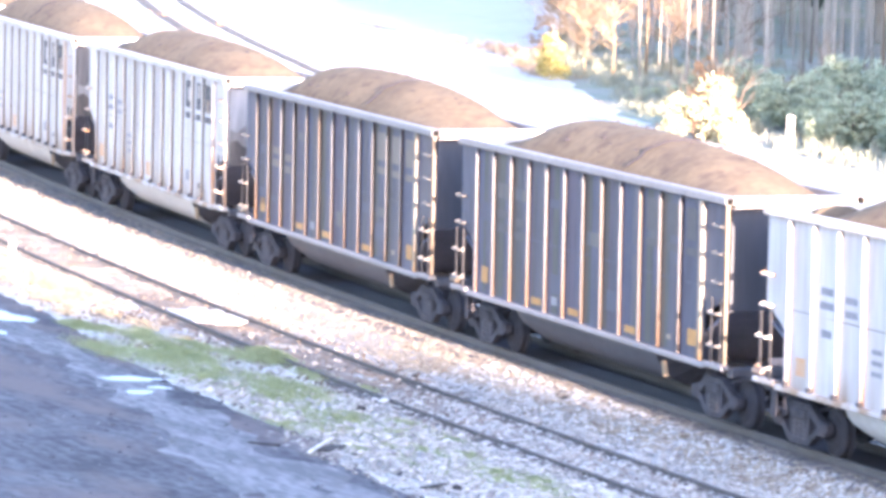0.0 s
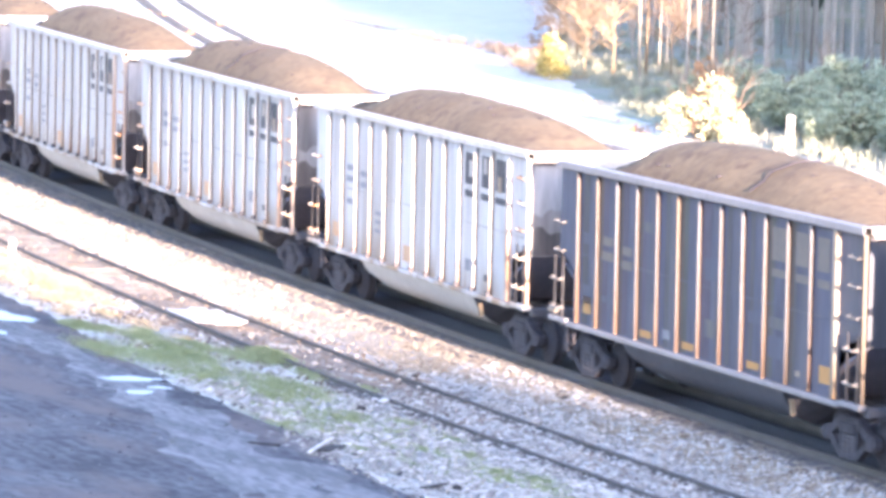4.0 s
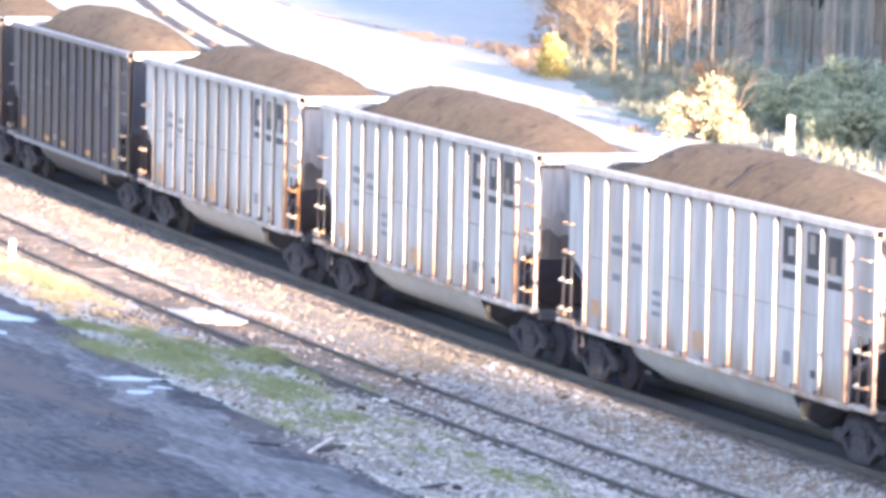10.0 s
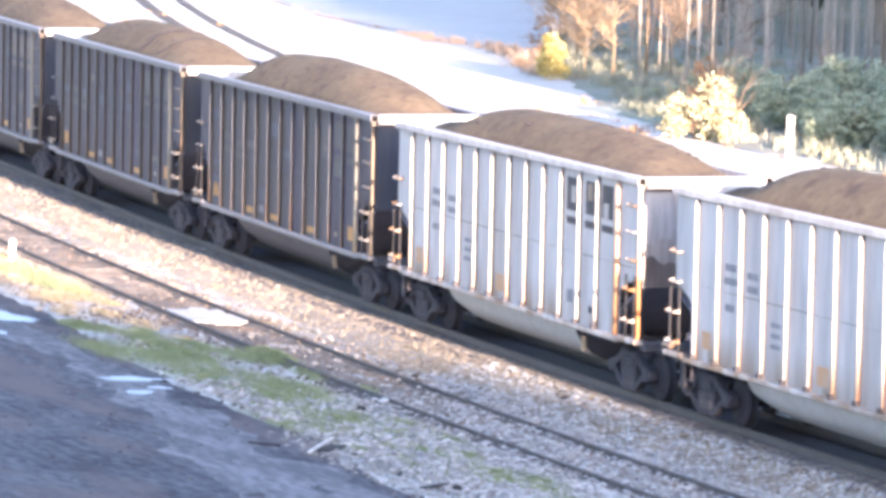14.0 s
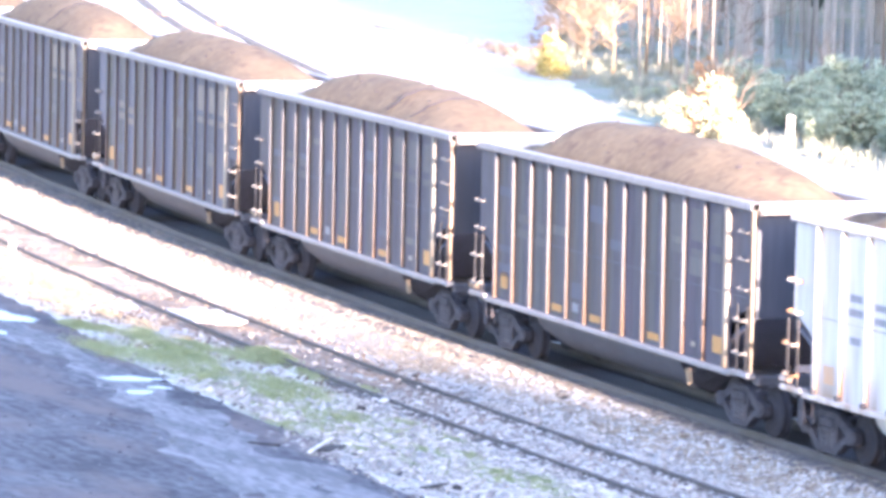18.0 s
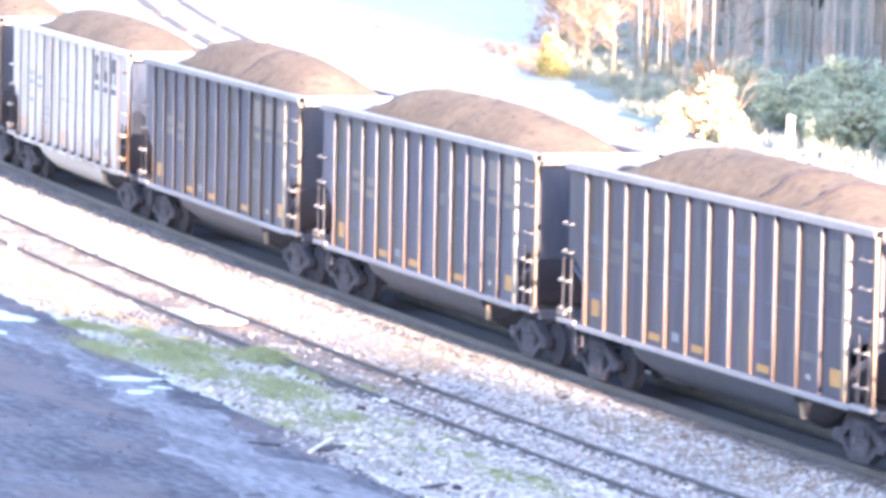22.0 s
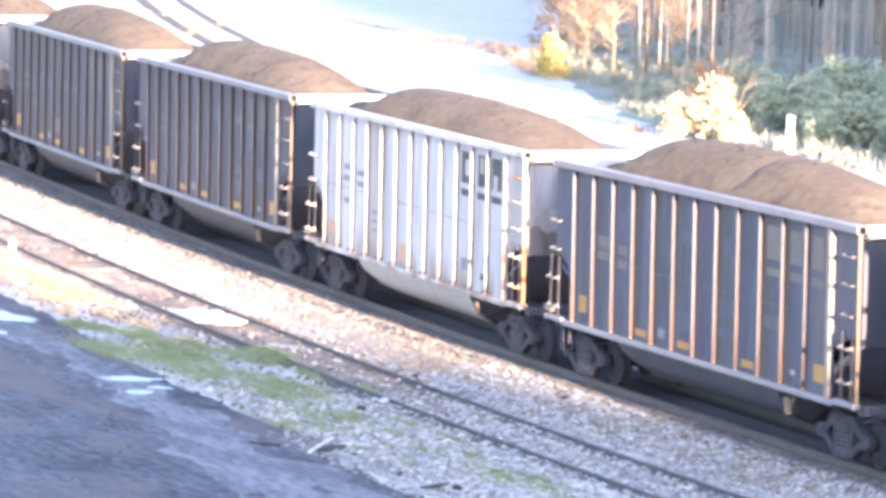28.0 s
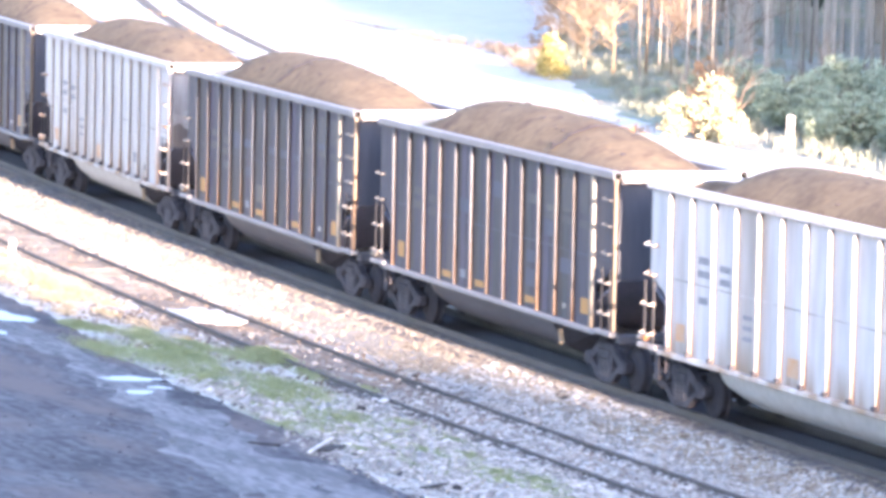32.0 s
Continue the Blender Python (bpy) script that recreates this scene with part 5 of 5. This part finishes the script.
plant_tree("bare_tree", tree_meshes(90, 13, 0.055, 0.35, 12, 1, "bark_pale"), pose(-111.5, 43.4, GROUND - 0.05, 0, 0, 60), "tall pale-barked bare tree at the wood's edge", EDGE)
plant_tree("bare_tree", tree_meshes(93, 13, 0.05, 0.35, 12, 1, "bark_pale"), pose(-112.5, 54.6, GROUND - 0.05, 0, 0, 160), "tall pale-barked bare tree in the wood", EDGE)


def foliage_mesh(seed, w, d, h, clumps, leaves, size, material, flat=1.0):
    """Leaf clumps with an uneven outline, flattened into tiers below flat = 1; each leaf is a folded blade."""
    rng = np.random.default_rng(seed)
    VV, FF, k = [], [], 0
    for _ in range(clumps):
        a, r = rng.uniform(0, 6.283), math.sqrt(rng.random()) * 0.85
        cz = h * (0.12 + 0.78 * rng.random() * (1.05 - 0.55 * r))
        c = np.array([w / 2 * r * math.cos(a), d / 2 * r * math.sin(a), cz])
        rad = min(w, h) * rng.uniform(0.10, 0.22)
        q = rng.normal(0, 1, (leaves, 3))
        q /= np.linalg.norm(q, axis=1)[:, None]
        pos = c + q * np.array([1, 1, flat]) * rad * rng.uniform(0.55, 1.1, (leaves, 1))
        pos[:, 2] = np.maximum(pos[:, 2], 0.02)
        out = q + rng.normal(0, 0.5, (leaves, 3)) + np.array([0, 0, 0.25])
        out /= np.linalg.norm(out, axis=1)[:, None]
        side = np.cross(out, rng.normal(0, 1, (leaves, 3)))
        side /= np.linalg.norm(side, axis=1)[:, None] + 1e-6
        up = np.cross(side, out)
        s = size * rng.uniform(0.6, 1.3, (leaves, 1))
        P = np.stack([pos, pos + out * s * 0.5 + side * s * 0.3 + up * s * 0.1, pos + out * s * 1.15, pos + out * s * 0.5 - side * s * 0.3 + up * s * 0.1], 1)
        VV.append(P.reshape(-1, 3))
        FF.append((np.array([(0, 1, 2), (0, 2, 3)])[None] + (np.arange(leaves) * 4)[:, None, None] + k).reshape(-1, 3))
        k += leaves * 4
    return quads_mesh("foliage", np.concatenate(VV), np.concatenate(FF), material)


def stems_mesh(seed, w, h, n_):
    rg = random.Random(seed)
    bm = bmesh.new()
    for _ in range(n_):
        a = rg.uniform(0, 6.28)
        limb(bm, Vector((0.1 * math.cos(a), 0.1 * math.sin(a), 0)), Vector((math.cos(a) * w / h, math.sin(a) * w / h, 1.2)), h * rg.uniform(0.6, 0.95), 0.035, 1, rg)
    return mesh_of(bm, "stem", M["twig"])


def shrub(x, y, w, d, h, key, seed, label, leaf=0.16, clumps=46):
    root = tagged(empty("evergreen_shrub", pose(x, y, GROUND - 0.03, 0, 0, seed * 37)), label, "shrub", "shrubs at the wood's edge")
    for k in range(6):
        part("stem", stems_mesh(seed * 7 + k, w * 0.4, h, 1), root)
    part("foliage", foliage_mesh(seed, w, d, h, clumps, 110 if key == "leaf_yellow" else 190, leaf, M[key], 1.0 if key == "leaf_yellow" else 0.5), root)


DARKS = "dense dark green evergreen shrub at the wood's edge"
YEL = "sunlit yellow-green shrub in dry grass"
shrub(-81.5, 31.7, 2.3, 1.9, 2.0, "leaf_yellow", 1, YEL, 0.145, 17)
shrub(-82.3, 32.9, 2.1, 1.7, 2.6, "leaf_yellow", 3, YEL, 0.145, 11)
shrub(-80.4, 31.9, 1.0, 1.0, 0.9, "leaf_yellow", 4, YEL, 0.17, 9)
for k, (x, y, w, d, h) in enumerate(((-84.0, 36.5, 3.4, 3.0, 2.7), (-80.0, 36.0, 3.0, 2.8, 2.3), (-77.0, 35.3, 3.0, 2.4, 2.1), (-76.5, 37.4, 3.4, 3.0, 2.5), (-74.0, 36.2, 3.0, 2.8, 2.2), (-88.0, 40.5, 3.5, 3.2, 3.0), (-84.0, 41.5, 3.6, 3.2, 2.6),
                                     (-80.5, 41.0, 3.6, 3.2, 2.6), (-76.0, 41.0, 3.8, 3.4, 2.4), (-72.0, 38.5, 3.6, 3.2, 2.3), (-91.5, 38.2, 3.2, 2.8, 2.3), (-88.2, 36.8, 2.6, 2.2, 1.7), (-96.0, 38.6, 2.4, 2.2, 0.9), (-98.5, 37.4, 2.0, 1.8, 0.6), (-100.0, 40.2, 2.6, 2.2, 0.8), (-70.0, 35.6, 3.0, 2.6, 2.0), (-91.0, 44.5, 3.4, 3.2, 2.4), (-96.0, 44.0, 3.0, 2.8, 1.6), (-104.0, 43.0, 2.8, 2.4, 0.9))):
    shrub(x, y, w, d, h, "leaf", 10 + k, DARKS if h > 1.2 else "low green evergreen shrub at the wood's edge", 0.125, 46 if h > 1.2 else 24)
low = []
for i in range(520):
    x = -140 + 78 * random.random() if i < 420 else random.uniform(-110, -86)
    y = float(np.interp(x, [q[0] for q in WOOD_EDGE], [q[1] for q in WOOD_EDGE])) + (1.0 if -110 < x < -84 else 0.2) + abs(random.gauss(0, 4.5))
    low.append((x, y, 0.7, 0.7, 40, 0.25 + 0.35 * random.random(), GROUND + 0.04))
blades("undergrowth", "grey-green undergrowth at the wood's edge", low, M["under"], 15)
sap = tagged(empty("young_pine", pose(-110.4, 38.8, GROUND - 0.03)), "small sunlit yellow-green young pine", "tree", "trees at the wood's edge")
part("trunk", cached("sapling_trunk", lambda: mesh_of(add_tube(bmesh.new(), [(0, 0, 0), (0.03, 0, 1.0), (0, 0.02, 2.2)], [0.05, 0.035, 0.01], 6), "trunk", M["bark"])), sap)
part("foliage", foliage_mesh(91, 1.15, 1.1, 2.1, 34, 90, 0.14, M["pine_yellow"]), sap)
red = tagged(empty("russet_shrub", pose(-90.5, 36.2, GROUND - 0.03)), "russet-leaved shrub behind the yellow one", "shrub", "shrubs at the wood's edge")
for k in range(5):
    part("stem", stems_mesh(930 + k, 0.6, 2.2, 1), red)
part("foliage", foliage_mesh(94, 1.3, 1.2, 2.9, 22, 60, 0.13, M["straw"]), red)


# unseen conifers added along the line to shade the wood, and far ones
def conifers(name, label, spots, seed, material):
    rng = np.random.default_rng(seed)
    VV, FF, k = [], [], 0
    for x, y, h, r in spots:
        cnt = 420
        f = rng.random(cnt) ** 0.8
        a = rng.uniform(0, 6.283, cnt)
        R = r * (1 - f) * rng.uniform(0.5, 1.1, cnt) + 0.1
        z = h * (0.08 + 0.92 * f)
        px, py = np.cos(a), np.sin(a)
        w = 0.35 * R + 0.25
        P = np.zeros((cnt, 3, 3))
        P[:, 0] = np.stack([x - py * w * 0.6, y + px * w * 0.6, z + 0.35 * R], -1)
        P[:, 1] = np.stack([x + py * w * 0.6, y - px * w * 0.6, z + 0.35 * R], -1)
        P[:, 2] = np.stack([x + px * R, y + py * R, z - 0.15 * R], -1)
        VV.append(P.reshape(-1, 3))
        FF.append(np.arange(cnt * 3).reshape(-1, 3) + k)
        k += cnt * 3
    return tagged(new(name, quads_mesh(name, np.concatenate(VV), np.concatenate(FF), material)), label, "trees", kind="stuff")


rg = random.Random(8)
bm, bm_dark = bmesh.new(), bmesh.new()
for _ in range(1500):
    x = rg.uniform(-235, -70)
    y = max(-43.4 + 0.4285 * (78.3 - x) + 2, 46 if x < -100 else 52) + rg.uniform(0, 50)
    h, r = rg.uniform(7, 15), rg.uniform(0.035, 0.10)
    a, b = rg.uniform(-0.5, 0.5), rg.uniform(-0.5, 0.5)
    # stems on the right take the bark darkened for shade
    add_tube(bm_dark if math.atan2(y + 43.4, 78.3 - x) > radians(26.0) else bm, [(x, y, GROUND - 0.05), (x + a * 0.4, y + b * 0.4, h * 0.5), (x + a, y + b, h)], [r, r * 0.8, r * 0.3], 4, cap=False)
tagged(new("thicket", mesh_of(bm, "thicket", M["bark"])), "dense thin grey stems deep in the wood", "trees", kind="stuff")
tagged(new("dark_thicket", mesh_of(bm_dark, "dark_thicket", M["bark_shaded"])), "dense thin stems darkened for the wood's shaded side", "trees", kind="stuff")
conifers("conifer_wood", "unseen conifers added beside the line to shade the wood", [(x, y, rg.uniform(21, 27), rg.uniform(2.6, 3.6)) for x, y in [(x, 45.9 - (x + 111.6) * 0.0822 + abs(rg.gauss(0, 9))) for x in [rg.uniform(-52, 30) for _ in range(120)]] + [(rg.uniform(-52, 45), rg.uniform(46, 75)) for _ in range(50)]], 31, M["needle"])
conifers("young_conifers", "unseen low conifers added beside the line to shade the shrubs", [(rg.uniform(-58, -46), rg.uniform(31.9, 43.0), rg.uniform(8.0, 9.8), rg.uniform(2.0, 2.6)) for _ in range(60)] + [(rg.uniform(-56, -47), rg.uniform(32.4, 34.0), rg.uniform(8.0, 9.5), 1.6) for _ in range(10)], 33, M["needle"])
# kept out of mid-wood and packed at the right to deepen its dark
conifers("far_conifers", "dark conifers deep in the wood", [(x, -43.4 + 0.4285 * (78.3 - x) + off, rg.uniform(14, 20), rg.uniform(2.5, 3.4)) for x, off in [(rg.uniform(-235, -70), rg.uniform(42, 75)) for _ in range(150)] if not 24.2 < math.degrees(math.atan2(0.4285 * (78.3 - x) + off, 78.3 - x)) < 26.0] + [(x, -43.4 + (78.3 - x) * math.tan(radians(b_)), rg.uniform(14, 19), rg.uniform(2.4, 3.2)) for x, b_ in [(rg.uniform(-165, -128), rg.uniform(26.0, 27.8)) for _ in range(12)]], 32, M["needle"])

motions()
